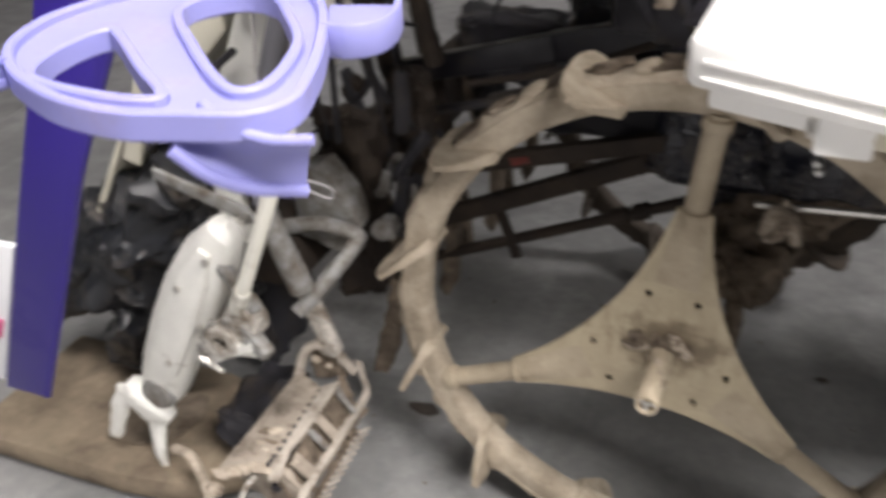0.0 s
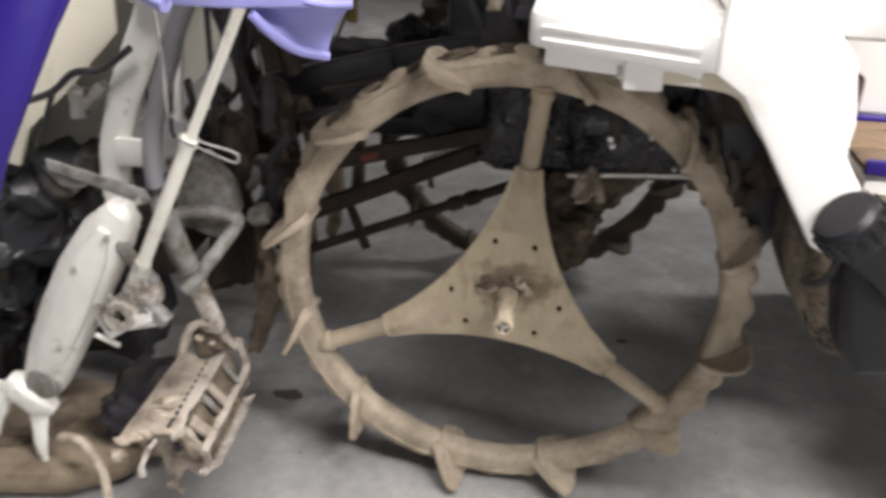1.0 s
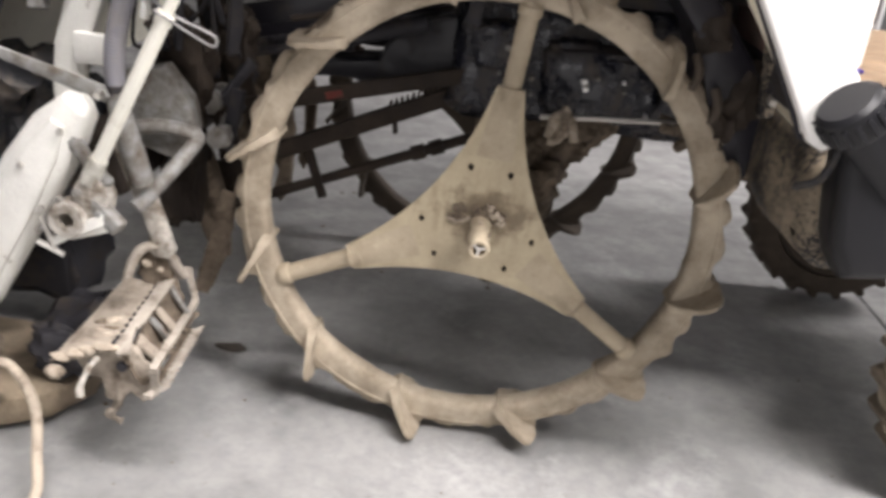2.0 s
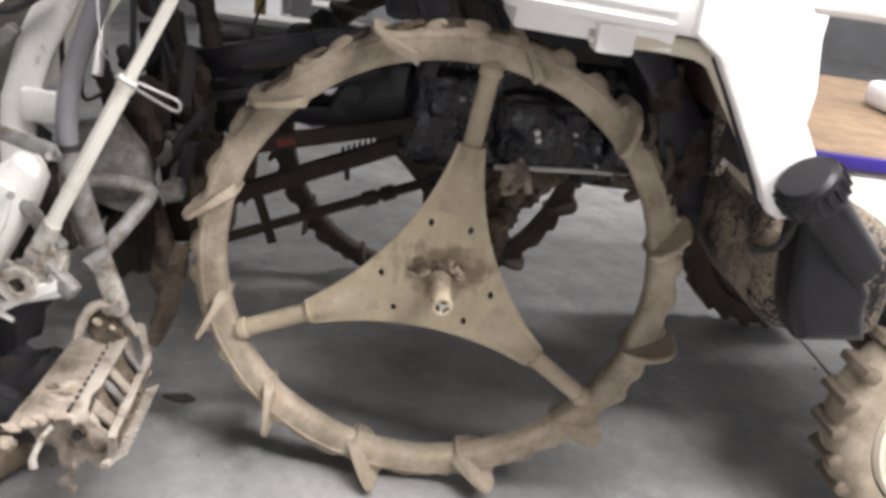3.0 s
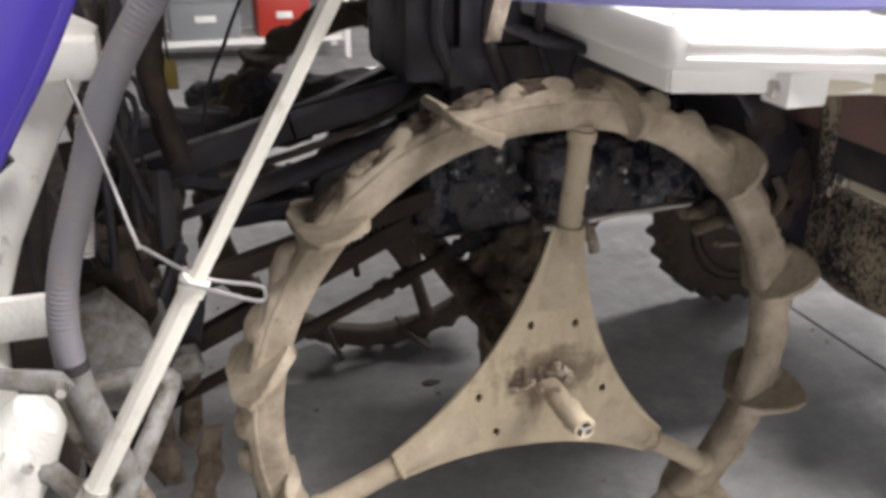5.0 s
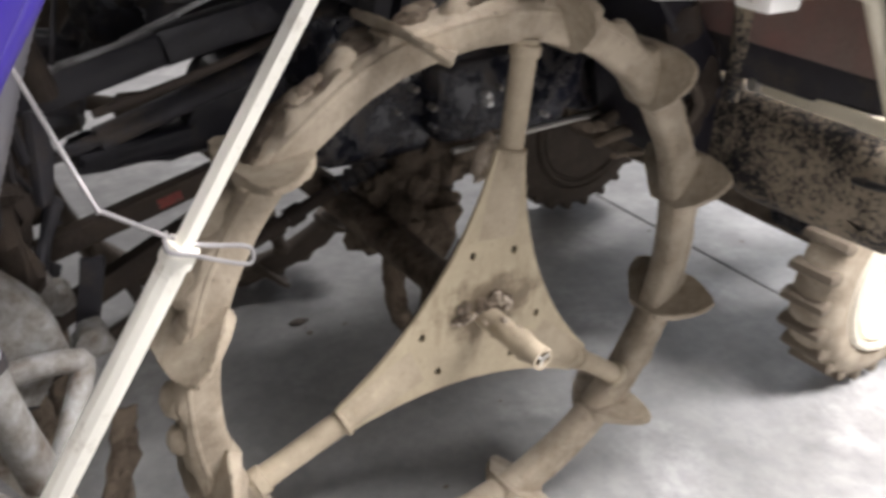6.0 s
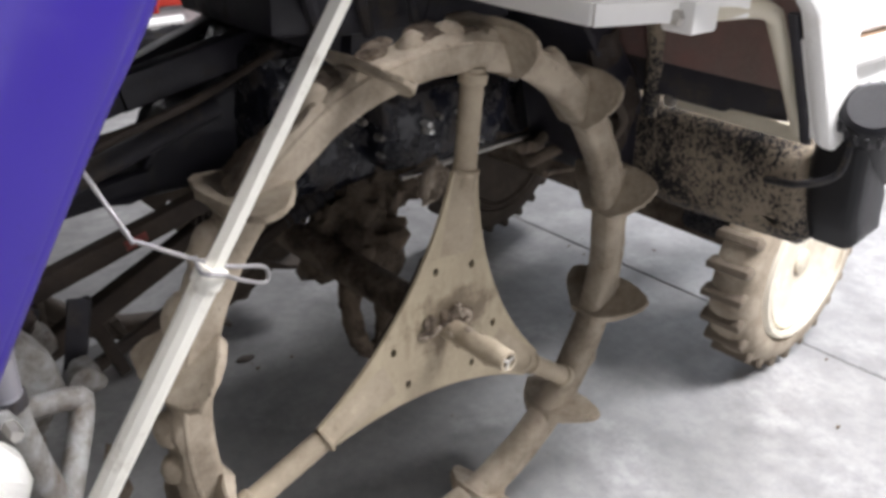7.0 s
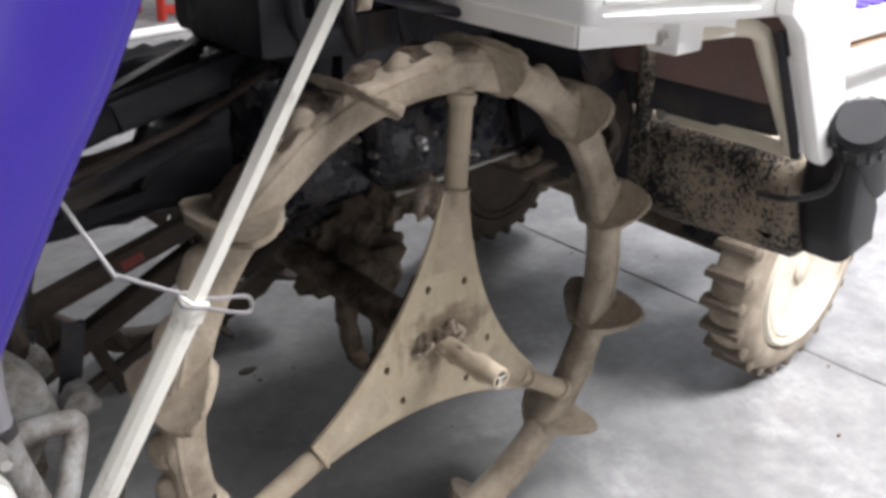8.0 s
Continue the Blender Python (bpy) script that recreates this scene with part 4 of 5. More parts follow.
rack_bed = part("seedling_rack", box(bmesh.new(), (-0.40, 0.02, -0.012), (0.55, 1.35, 0.0), 0.003, M_RACK), M_CREAM, unit, "cream sloping seedling rack")
for k in range(2, 7):
    part("divider", box(bmesh.new(), (-0.40, -0.30 + 0.27 * k, 0.0), (0.55, -0.285 + 0.27 * k, 0.05), 0.003, M_RACK), M_CREAM, rack_bed)
part("sticker", prism(bmesh.new(), [(-1.10, 0.41), (-1.033, 0.41), (-0.900, 0.70), (-0.965, 0.70)], -0.360, -0.348, "y", 0.001), M_BAG, unit, "white sticker with a pink bar")
M_PINK = surface("pink_print", (0.62, 0.12, 0.25), 0.5, vary=0.05, bump=0.02)
part("sticker_bar", prism(bmesh.new(), [(-1.045, 0.51), (-0.995, 0.51), (-0.975, 0.55), (-1.025, 0.55)], -0.363, -0.3605, "y", 0.0005), M_PINK, unit)


def hull_body(bm, points, y, wide, deep):
    """A rounded case along points in the x, z plane: half widths along it, half depths across."""
    rings = []
    n = len(points)
    for i, (x, z) in enumerate(points):
        xa, za = points[max(i - 1, 0)]
        xb, zb = points[min(i + 1, n - 1)]
        ahead = Vector((xb - xa, 0, zb - za)).normalized()
        side = Vector((-ahead.z, 0, ahead.x))
        ring = []
        for k in range(16):
            a = 2 * math.pi * k / 16
            c, s = math.cos(a), math.sin(a)
            ring.append(bm.verts.new(Vector((x, y, z)) + side * wide[i] * math.copysign(abs(c) ** 0.7, c) + Vector((0, deep[i] * math.copysign(abs(s) ** 0.7, s), 0))))
        rings.append(ring)
    for a, c in zip(rings, rings[1:]):
        for k in range(16):
            bm.faces.new((a[k], a[(k + 1) % 16], c[(k + 1) % 16], c[k]))
    bm.faces.new(rings[0])
    bm.faces.new(rings[-1])
    return bm


b = bmesh.new()
hull_body(b, [(-0.672, 0.655), (-0.685, 0.645), (-0.72, 0.60), (-0.77, 0.52), (-0.82, 0.43), (-0.87, 0.33), (-0.90, 0.265), (-0.925, 0.225), (-0.93, 0.21)], -0.14,
          [0.012, 0.032, 0.048, 0.056, 0.056, 0.052, 0.045, 0.034, 0.012], [0.012, 0.028, 0.036, 0.04, 0.04, 0.038, 0.034, 0.028, 0.012])
arm = part("planting_arm", b, M_ALU, unit, "pale dusty cast planting arm")
b = hull_body(bmesh.new(), [(-0.71, 0.62), (-0.74, 0.57), (-0.80, 0.46), (-0.86, 0.345), (-0.885, 0.30)], -0.175, [0.012, 0.03, 0.038, 0.034, 0.012], [0.006, 0.014, 0.016, 0.014, 0.006])
part("arm_cover", b, M_ALU, arm, "cream cover plate")
b = lathe(bmesh.new(), [(0.0, -0.03), (0.03, -0.03), (0.036, -0.02), (0.036, 0.05)], 20, "y", (-0.895, -0.15, 0.265))
part("arm_boss", b, M_GREYCAST, arm)
b = bmesh.new()
hull_body(b, [(-0.975, 0.262), (-0.955, 0.245), (-0.915, 0.215), (-0.885, 0.195)], -0.16, [0.014, 0.030, 0.032, 0.012], [0.016, 0.030, 0.030, 0.014])
tube(b, [(-0.915, -0.165, 0.205), (-0.922, -0.172, 0.15), (-0.921, -0.178, 0.10), (-0.918, -0.18, 0.07)], (0.022, 0.006), 9, 3, flat=0.6)
tube(b, [(-0.975, -0.165, 0.245), (-1.0, -0.172, 0.20), (-1.02, -0.176, 0.15), (-1.03, -0.178, 0.12)], (0.024, 0.013), 9, 3, flat=0.6)
part("planting_claw", crust(b, 0.003, 40, 1), M_ALU, arm, "pale two-pronged planting claw")
for x, z in ((-0.70, 0.61), (-0.77, 0.545), (-0.74, 0.47), (-0.83, 0.37)):
    part("arm_bolt", bolt_head(bmesh.new(), (x, -0.188, z), "y", 0.007, 0.007), M_STEEL, arm)
# push rod, crank and small links beside the arm
ROD_A, ROD_J, ROD_T = Vector((-0.654, -0.185, 0.535)), Vector((-0.5055, -0.234, 0.826)), Vector((-0.332, -0.290, 1.165))
b = prism(bmesh.new(), [(-0.690, 0.478), (-0.680, 0.520), (-0.668, 0.542), (-0.640, 0.540), (-0.622, 0.505), (-0.626, 0.478), (-0.646, 0.462), (-0.680, 0.462)], -0.197, -0.150, "y", 0.005, segments=2)
crank = part("crank", crust(b, 0.0016, 40, 1), M_LEG, unit, "pale mud-streaked crank block")
b = tube(bmesh.new(), [ROD_A - (ROD_J - ROD_A) * 0.02, ROD_A + (ROD_J - ROD_A) * 0.13], (0.0175, 0.0150), 14)
part("rod_socket", crust(b, 0.0015, 40, 1), M_CRANK, crank, "yellowed socket of the rod")
for x, z, r in ((-0.672, 0.512, 0.010), (-0.636, 0.480, 0.008)):
    part("crank_bolt", bolt_head(bmesh.new(), (x, -0.197, z), "y", r * 0.8, 0.010), M_GREYCAST, crank)
part("crank_arm", bar(bmesh.new(), (-0.66, -0.18, 0.50), (-0.60, -0.2, 0.455), 0.025, 0.03, 0.006), M_GREYCAST, crank)
part("crank_arm", bar(bmesh.new(), (-0.70, -0.17, 0.42), (-0.61, -0.2, 0.46), 0.014, 0.016), M_ALU, crank)
b = tube(bmesh.new(), [(-0.735, -0.2, 0.46), (-0.715, -0.2, 0.405), (-0.70, -0.2, 0.395), (-0.745, -0.2, 0.415)], 0.005, 8)
part("crank_clip", b, M_STEEL, crank)
# pale clamp and levers between the arm and the leg
b = lathe(bmesh.new(), [(0.014, -0.018), (0.030, -0.018), (0.032, -0.012), (0.032, 0.02), (0.014, 0.02)], 20, "y", (-0.690, -0.190, 0.462), closed=True)
part("crank_eye", crust(b, 0.002, 40, 1), M_LEG, crank, "grey-green eye of the crank")
part("crank_lever", crust(bar(bmesh.new(), (-0.70, -0.16, 0.60), (-0.63, -0.175, 0.52), 0.022, 0.024, 0.006), 0.005, 45, 2), M_GREYCAST, crank, "pale cast lever")
part("crank_lever", crust(bar(bmesh.new(), (-0.725, -0.195, 0.415), (-0.612, -0.20, 0.478), 0.012, 0.018, 0.004), 0.004, 45, 2), M_ALU, crank, "pale cast lever")
part("crank_lever", crust(bar(bmesh.new(), (-0.745, -0.195, 0.43), (-0.70, -0.2, 0.50), 0.012, 0.014, 0.004), 0.004, 45, 2), M_GREYCAST, crank, "pale cast lever")
b = bmesh.new()
tube(b, [ROD_A, ROD_J], 0.0125, 10)
rod = part("stay_rod", b, M_ROD, unit, "cream painted telescopic stay rod")
part("upper_rod", tube(bmesh.new(), [ROD_J - (ROD_J - ROD_A) * 0.05, ROD_T], 0.0092, 6), M_ROD, rod)
b = bmesh.new()
ahead = (ROD_T - ROD_J).normalized()
tube(b, [ROD_J - ahead * 0.014, ROD_J + ahead * 0.004], 0.0145, 12)
part("rod_collar", b, M_ROD, rod)
b = bmesh.new()
tube(b, [(-0.607, -0.09, 1.005), (-0.585, -0.13, 0.94), (-0.558, -0.19, 0.858), (-0.552, -0.195, 0.852), (-0.50, -0.235, 0.83), (-0.445, -0.212, 0.803), (-0.436, -0.211, 0.793), (-0.443, -0.214, 0.785),
         (-0.485, -0.235, 0.812), (-0.503, -0.252, 0.828), (-0.520, -0.245, 0.832), (-0.513, -0.220, 0.836)], 0.0022, 8, 4)
part("spring_clip", b, M_WIRE, unit, "thin dull steel wire clip")
# upright and hose behind the rod
b = bmesh.new()
hull_body(b, [(-0.60, 1.06), (-0.625, 1.01), (-0.665, 0.93), (-0.72, 0.815), (-0.752, 0.715), (-0.758, 0.64), (-0.755, 0.55)], -0.02, [0.03, 0.034, 0.033, 0.032, 0.03, 0.03, 0.03], [0.014] * 7)
post = part("upright", b, M_ALU, unit, "pale painted curved upright")
b = box(bmesh.new(), (-0.67, -0.06, 0.995), (-0.575, 0.02, 1.04), 0.006)
part("upright_bracket", b, M_ALU, post)
b = tube(bmesh.new(), [(-0.50, -0.07, 1.10), (-0.535, -0.07, 1.052), (-0.576, -0.07, 0.978), (-0.614, -0.07, 0.874), (-0.643, -0.07, 0.79), (-0.655, -0.07, 0.72), (-0.654, -0.07, 0.650)], 0.0185, 16, 22, ridge=0.0011)
part("grey_hose", b, M_HOSE, unit, "grey corrugated plastic hose")
b = tube(bmesh.new(), [(-0.654, -0.07, 0.662), (-0.650, -0.066, 0.62), (-0.638, -0.055, 0.556), (-0.622, -0.045, 0.485)], (0.0185, 0.023), 16, 4)
part("hose_spigot", b, M_GREYCAST, unit, "grey casting that takes the hose")
b = tube(bmesh.new(), [(-0.6545, -0.07, 0.668), (-0.6535, -0.07, 0.656)], 0.0205, 18)
part("hose_band", b, M_BLACK, unit)
coil = [(-0.603 - 0.021 * k / 180 + 0.0078 * math.cos(k * 2 * math.pi / 6), -0.012 + 0.0078 * math.sin(k * 2 * math.pi / 6), 0.950 - 0.173 * k / 180) for k in range(181)]
part("coil_spring", tube(bmesh.new(), coil, 0.0024, 6), M_COIL, unit, "bright coil spring")
b = bmesh.new()
prism(b, [(-0.84, 0.70), (-0.66, 0.645), (-0.65, 0.655), (-0.66, 0.675), (-0.84, 0.72)], -0.11, -0.102, "y", 0.002)
part("strap", b, M_GREYCAST, unit, "grey flat strap")
part("strap_pin", bolt_head(bmesh.new(), (-0.663, -0.11, 0.66), "y", 0.008, 0.02), M_STEEL, unit)
# bent tube and the bracket below it
b = tube(bmesh.new(), [(-0.70, 0.03, 0.555), (-0.62, 0.04, 0.57), (-0.56, 0.045, 0.562), (-0.552, 0.04, 0.545), (-0.60, -0.02, 0.475), (-0.63, -0.06, 0.44)], 0.0145, 12, 5)
part("bent_tube", b, M_GREYCAST, unit, "grey bent tube")
b = bmesh.new()
prism(b, [(-0.70, 0.66), (-0.62, 0.68), (-0.57, 0.62), (-0.555, 0.56), (-0.60, 0.50), (-0.68, 0.52)], 0.06, 0.12, "y", 0.012)
part("bearing_housing", crust(b, 0.003, 26, 2), M_GREYCAST, unit, "dusty bearing housing")
b = bmesh.new()
hull_body(b, [(-0.672, 0.60), (-0.662, 0.56), (-0.641, 0.505), (-0.612, 0.435), (-0.596, 0.385), (-0.590, 0.350), (-0.590, 0.335)], -0.03, [0.014, 0.022, 0.024, 0.020, 0.022, 0.026, 0.018], [0.008, 0.010, 0.011, 0.011, 0.012, 0.014, 0.010])
part("drop_leg", crust(b, 0.002, 30, 1), M_LEG, unit, "pale mud-streaked leg")


def gate_z(x, y):
    """Height of the sloping outlet plate."""
    return 0.293 + 0.177 * (x + 0.655) + 0.1614 * (y + 0.057)


def on_gate(bm, outline, lift, thick, rough=0.0):
    """A thin sheet lying along the slope of the outlet plate."""
    prism(bm, outline, lift - thick, lift, "z", min(0.0015, thick * 0.3))
    bmesh.ops.subdivide_edges(bm, edges=[e for e in bm.edges if e.calc_length() > 0.02], cuts=3, use_grid_fill=True)
    for v in bm.verts:
        v.co.z += gate_z(v.co.x, v.co.y) + rough * noise.noise(v.co * 45)
    return bm


def gate():
    """The seedling outlet: a slotted plate with a crusted lip, a side strip, a flat guide bar and a comb."""
    rnd = random.Random(3)
    front = []
    for k in range(15):
        u = k / 14
        front.append((-0.686 + 0.099 * u, -0.292 + 0.014 * u + rnd.uniform(-0.009, 0.006)))
    g = part("outlet_gate", on_gate(bmesh.new(), [(-0.579, -0.088), (-0.652, -0.050), (-0.660, -0.10), (-0.670, -0.19)] + front, 0.0, 0.006, 0.003), M_GATE, unit, "mud-coated slotted outlet gate")
    part("gate_strip", on_gate(bmesh.new(), [(-0.5805, -0.085), (-0.552, -0.072), (-0.553, -0.10), (-0.559, -0.205), (-0.568, -0.225), (-0.564, -0.243), (-0.5535, -0.292), (-0.573, -0.296), (-0.5875, -0.27)], 0.004, 0.006, 0.0015), M_STRIP, g, "paler strip along the slots")
    for k in range(10):
        u = k / 9
        x, y = -0.582 - 0.006 * u, -0.098 - 0.150 * u
        z = gate_z(x, y)
        grow = 0.8 + 0.5 * u
        part("slot", box(bmesh.new(), (x - 0.0035 * grow, y - 0.0030 * grow, z), (x + 0.0028 * grow, y + 0.0030 * grow, z + 0.0048), 0.0008), M_BLACK, g)
    part("slot", box(bmesh.new(), (-0.5925, -0.271, 0.2725), (-0.5865, -0.255, 0.2785), 0.001), M_BLACK, g)
    # socket at the rear of the plate
    b = tube(bmesh.new(), [(-0.654, -0.052, 0.283), (-0.648, -0.046, 0.312), (-0.632, -0.040, 0.345), (-0.606, -0.034, 0.356), (-0.582, -0.028, 0.345), (-0.568, -0.020, 0.312), (-0.558, -0.012, 0.290)], 0.0095, 10, 5, flat=1.5)
    part("socket_arch", crust(b, 0.003, 40, 1), M_STRIP, g, "pale mud-streaked arch")
    b = lump(bmesh.new(), (-0.607, -0.018, 0.300), (0.036, 0.016, 0.040), 0.45, 34, 4, 5)
    part("socket_mud", b, M_CAKED, g, "dark mud in the socket")
    for x, z, r in ((-0.622, 0.318, 0.007), (-0.594, 0.309, 0.005)):
        part("mud_clod", lump(bmesh.new(), (x, -0.036, z), (r * 1.4, r, r), 0.6, 50, 3, x), M_TAN, g)
    # flat guide bar and the comb under it
    b = bmesh.new()
    rows = []
    for q in smooth_path([(-0.552, 0.004, 0.300), (-0.545, 0.001, 0.268), (-0.536, -0.004, 0.240), (-0.532, -0.04, 0.238), (-0.522, -0.16, 0.246), (-0.513, -0.285, 0.252), (-0.513, -0.291, 0.240), (-0.516, -0.280, 0.205), (-0.526, -0.288, 0.190)], 5):
        rows.append([b.verts.new(q + Vector(d)) for d in ((-0.0065, 0, 0.003), (0.0065, 0, 0.003), (0.0078, 0, -0.001), (0.0065, 0, -0.005), (-0.0065, 0, -0.005), (-0.0078, 0, -0.001))])
    for p, q in zip(rows, rows[1:]):
        for k in range(6):
            b.faces.new((p[k], p[(k + 1) % 6], q[(k + 1) % 6], q[k]))
    b.faces.new(rows[0])
    b.faces.new(rows[-1])
    bmesh.ops.recalc_face_normals(b, faces=b.faces)
    part("guide_bar", crust(b, 0.0022, 60, 1), M_STRIP, g, "pale worn guide bar")
    b = bar(bmesh.new(), (-0.520, -0.085, 0.214), (-0.520, -0.278, 0.196), 0.010, 0.012, 0.002)
    part("comb", b, M_CAKED, g, "muddy comb under the guide bar")
    for k in range(13):
        u = k / 12
        y, z = -0.088 - 0.186 * u, 0.216 - 0.019 * u
        b = tube(bmesh.new(), [(-0.522, y - 0.004, z - 0.002), (-0.509, y + 0.001, z), (-0.500, y + 0.007, z + 0.004), (-0.494, y + 0.010 + rnd.uniform(-0.002, 0.002), z + 0.007)], (0.0036, 0.0022), 7, 2)
        part("comb_tooth", b, M_STRIP, g)
    # dark web with cross ribs between the strip and the bar
    web = bmesh.new()
    rows = []
    for k in range(13):
        y = -0.04 - 0.020 * k
        inner, outer = Vector((-0.566, y, gate_z(-0.566, y) - 0.014)), Vector((-0.520, y, 0.228))
        rows.append([web.verts.new(inner.lerp(outer, u / 5) - Vector((0, 0, 0.030 * math.sin(math.pi * u / 5)))) for u in range(6)])
    for p, q in zip(rows, rows[1:]):
        for u in range(5):
            web.faces.new((p[u], p[u + 1], q[u + 1], q[u]))
    bmesh.ops.solidify(web, geom=web.faces[:], thickness=0.006)
    part("gate_web", crust(web, 0.010, 40, 1), M_CAKED, g, "mud-clogged web of the gate")
    for y, w, tone in ((-0.075, 0.012, M_GREYCAST), (-0.145, 0.020, M_GATE), (-0.175, 0.012, M_GREYCAST), (-0.235, 0.026, M_GATE)):
        b = bar(bmesh.new(), (-0.562, y, gate_z(-0.562, y) - 0.012), (-0.524, y + 0.006, 0.232), 0.010, w, 0.003, (0, 1, 0))
        part("gate_rib", crust(b, 0.003, 50, 2), tone, g)
    # mud-caked front wall with its hole and hanging tabs
    b = prism(bmesh.new(), [(-0.655, 0.246), (-0.585, 0.264), (-0.553, 0.272), (-0.518, 0.235), (-0.516, 0.185), (-0.540, 0.168), (-0.560, 0.192), (-0.582, 0.160), (-0.606, 0.168), (-0.612, 0.205), (-0.640, 0.214)], -0.274, -0.262, "y", 0.003)
    part("gate_front", crust(b, 0.006, 40, 3), M_GATE, g, "mud-coated front wall of the gate")
    part("gate_hole", lathe(bmesh.new(), [(0.0, -0.281), (0.0085, -0.281), (0.0095, -0.279), (0.0095, -0.265)], 14, "y", (-0.573, 0, 0.237)), M_BLACK, g)
    part("gate_hole", lathe(bmesh.new(), [(0.0, -0.279), (0.006, -0.279), (0.007, -0.277), (0.007, -0.265)], 12, "y", (-0.625, 0, 0.236)), M_BLACK, g)
    b = tube(bmesh.new(), [(-0.612, -0.278, 0.250), (-0.622, -0.292, 0.238), (-0.629, -0.304, 0.220), (-0.633, -0.310, 0.203), (-0.632, -0.311, 0.190)], (0.004, 0.0075), 9, 4, flat=0.7)
    part("hanging_tab", crust(b, 0.002, 50, 1), M_LEG, g, "pale hooked tab")
    b = tube(bmesh.new(), [(-0.575, -0.270, 0.190), (-0.585, -0.268, 0.160), (-0.602, -0.262, 0.130), (-0.606, -0.255, 0.118), (-0.585, -0.256, 0.112)], (0.007, 0.009), 9, 4, flat=0.7)
    part("hanging_tab", crust(b, 0.004, 50, 1), M_GATE, g, "pale hooked tab")
    part("lip_knob", lump(bmesh.new(), (-0.668, -0.318, 0.236), (0.017, 0.013, 0.014), 0.4, 40, 3, 8), M_TAN, g, "pale mud knob")
    for k, (x, y, r) in enumerate(((-0.672, -0.296, 0.013), (-0.652, -0.290, 0.015), (-0.632, -0.283, 0.011), (-0.603, -0.272, 0.015), (-0.591, -0.278, 0.010))):
        part("mud_clod", lump(bmesh.new(), (x, y, gate_z(x, y) + 0.002), (r * 1.3, r * 0.8, 0.006), 0.6, 45, 3, k), M_TAN, g)
    for k in range(7):
        x, y = rnd.uniform(-0.66, -0.61), rnd.uniform(-0.24, -0.19)
        part("mud_clod", lump(bmesh.new(), (x, y, gate_z(x, y) + 0.001), (rnd.uniform(0.008, 0.018), rnd.uniform(0.003, 0.006), 0.003), 0.6, 40, 2, k + 20), M_CAKED if k % 2 else M_TAN, g)
    return g


gate()
b = bmesh.new()
tube(b, [(-0.86, -0.20, 0.16), (-0.80, -0.22, 0.17), (-0.735, -0.27, 0.13), (-0.70, -0.34, 0.08), (-0.675, -0.40, 0.045), (-0.70, -0.44, 0.03), (-0.80, -0.445, 0.03), (-0.95, -0.44, 0.03)], 0.0095, 10, 6)
part("guard_wire", b, M_TAN, unit, "pale bent guard wire")
# levelling float on the floor below
b = bmesh.new()
prism(b, [(-1.40, -0.24), (-1.0, -0.235), (-0.87, -0.215), (-0.77, -0.15), (-0.72, -0.05), (-0.74, 0.06), (-0.95, 0.12), (-1.40, 0.12)], 0.012, 0.075, "z", 0.02)
part("float", b, M_FLOAT, unit, "tan mud-filmed levelling float")
# dark raised slab standing in for the shaded cavity of the float
b = bmesh.new()
prism(b, [(-1.08, -0.16), (-1.0, -0.155), (-0.94, -0.11), (-0.92, -0.04), (-0.95, 0.02), (-1.08, 0.02)], 0.075, 0.083, "z", 0.003)
part("float_hollow", b, M_CAKED, unit)
# black block added where there is only a dark, shaded void
b = box(bmesh.new(), (-0.82, -0.12, 0.085), (-0.70, 0.06, 0.20), 0.02)
part("void_block", crust(b, 0.02, 20, 5), M_BLACK, unit, "rough black block in place of the dark void under the arm")
# dark parts behind: torn rubber flaps, cross beam, pipes
M_FLAP = surface("black_rubber_sheet", (0.012, 0.013, 0.016), 0.3, vary=0.3, scale=12, dirt=(0.17, 0.14, 0.11), cover=0.34, dirt_scale=12, edge=0.12, bump=0.4)
rnd = random.Random(9)
for k, (xa, za, xb, zb, y, r) in enumerate(((-0.885, 0.665, -1.07, 0.36, 0.03, 0.05), (-0.82, 0.67, -0.96, 0.33, 0.07, 0.052), (-0.95, 0.61, -1.16, 0.33, 0.02, 0.05), (-0.79, 0.62, -0.88, 0.34, 0.10, 0.05), (-1.03, 0.56, -1.28, 0.30, 0.05, 0.06), (-0.90, 0.46, -1.02, 0.16, 0.05, 0.045), (-1.04, 0.44, -1.16, 0.14, 0.04, 0.05), (-1.12, 0.52, -1.36, 0.24, 0.06, 0.06))):
    b = tube(bmesh.new(), [(xa, y, za), (xa + (xb - xa) * 0.3, y + 0.02, za + (zb - za) * 0.3), (xa + (xb - xa) * 0.65, y - 0.01, za + (zb - za) * 0.65), (xb, y, zb)], (r, r * 1.15), 22, 8)
    bmesh.ops.subdivide_edges(b, edges=b.edges[:], cuts=1, use_grid_fill=True)
    for v in b.verts:
        v.co += 0.028 * noise.noise_vector(v.co * 14 + Vector((k, 0, 0))) + 0.010 * noise.noise_vector(v.co * 45)
    part("rubber_sleeve", b, M_FLAP, unit, "crumpled black rubber sleeve")
b = tube(bmesh.new(), [(-0.96, -0.02, 0.80), (-0.902, -0.05, 0.805), (-0.84, -0.05, 0.828), (-0.794, -0.05, 0.865), (-0.74, -0.05, 0.875), (-0.68, -0.05, 0.917)], 0.0065, 8, 5)
part("wire_loom", b, M_BLACK, unit, "black wire loom over the cream rack")
part("wire_loom", tube(bmesh.new(), [(-0.84, -0.05, 0.828), (-0.86, -0.05, 0.78), (-0.89, -0.05, 0.72)], 0.006, 8, 5), M_BLACK, unit)
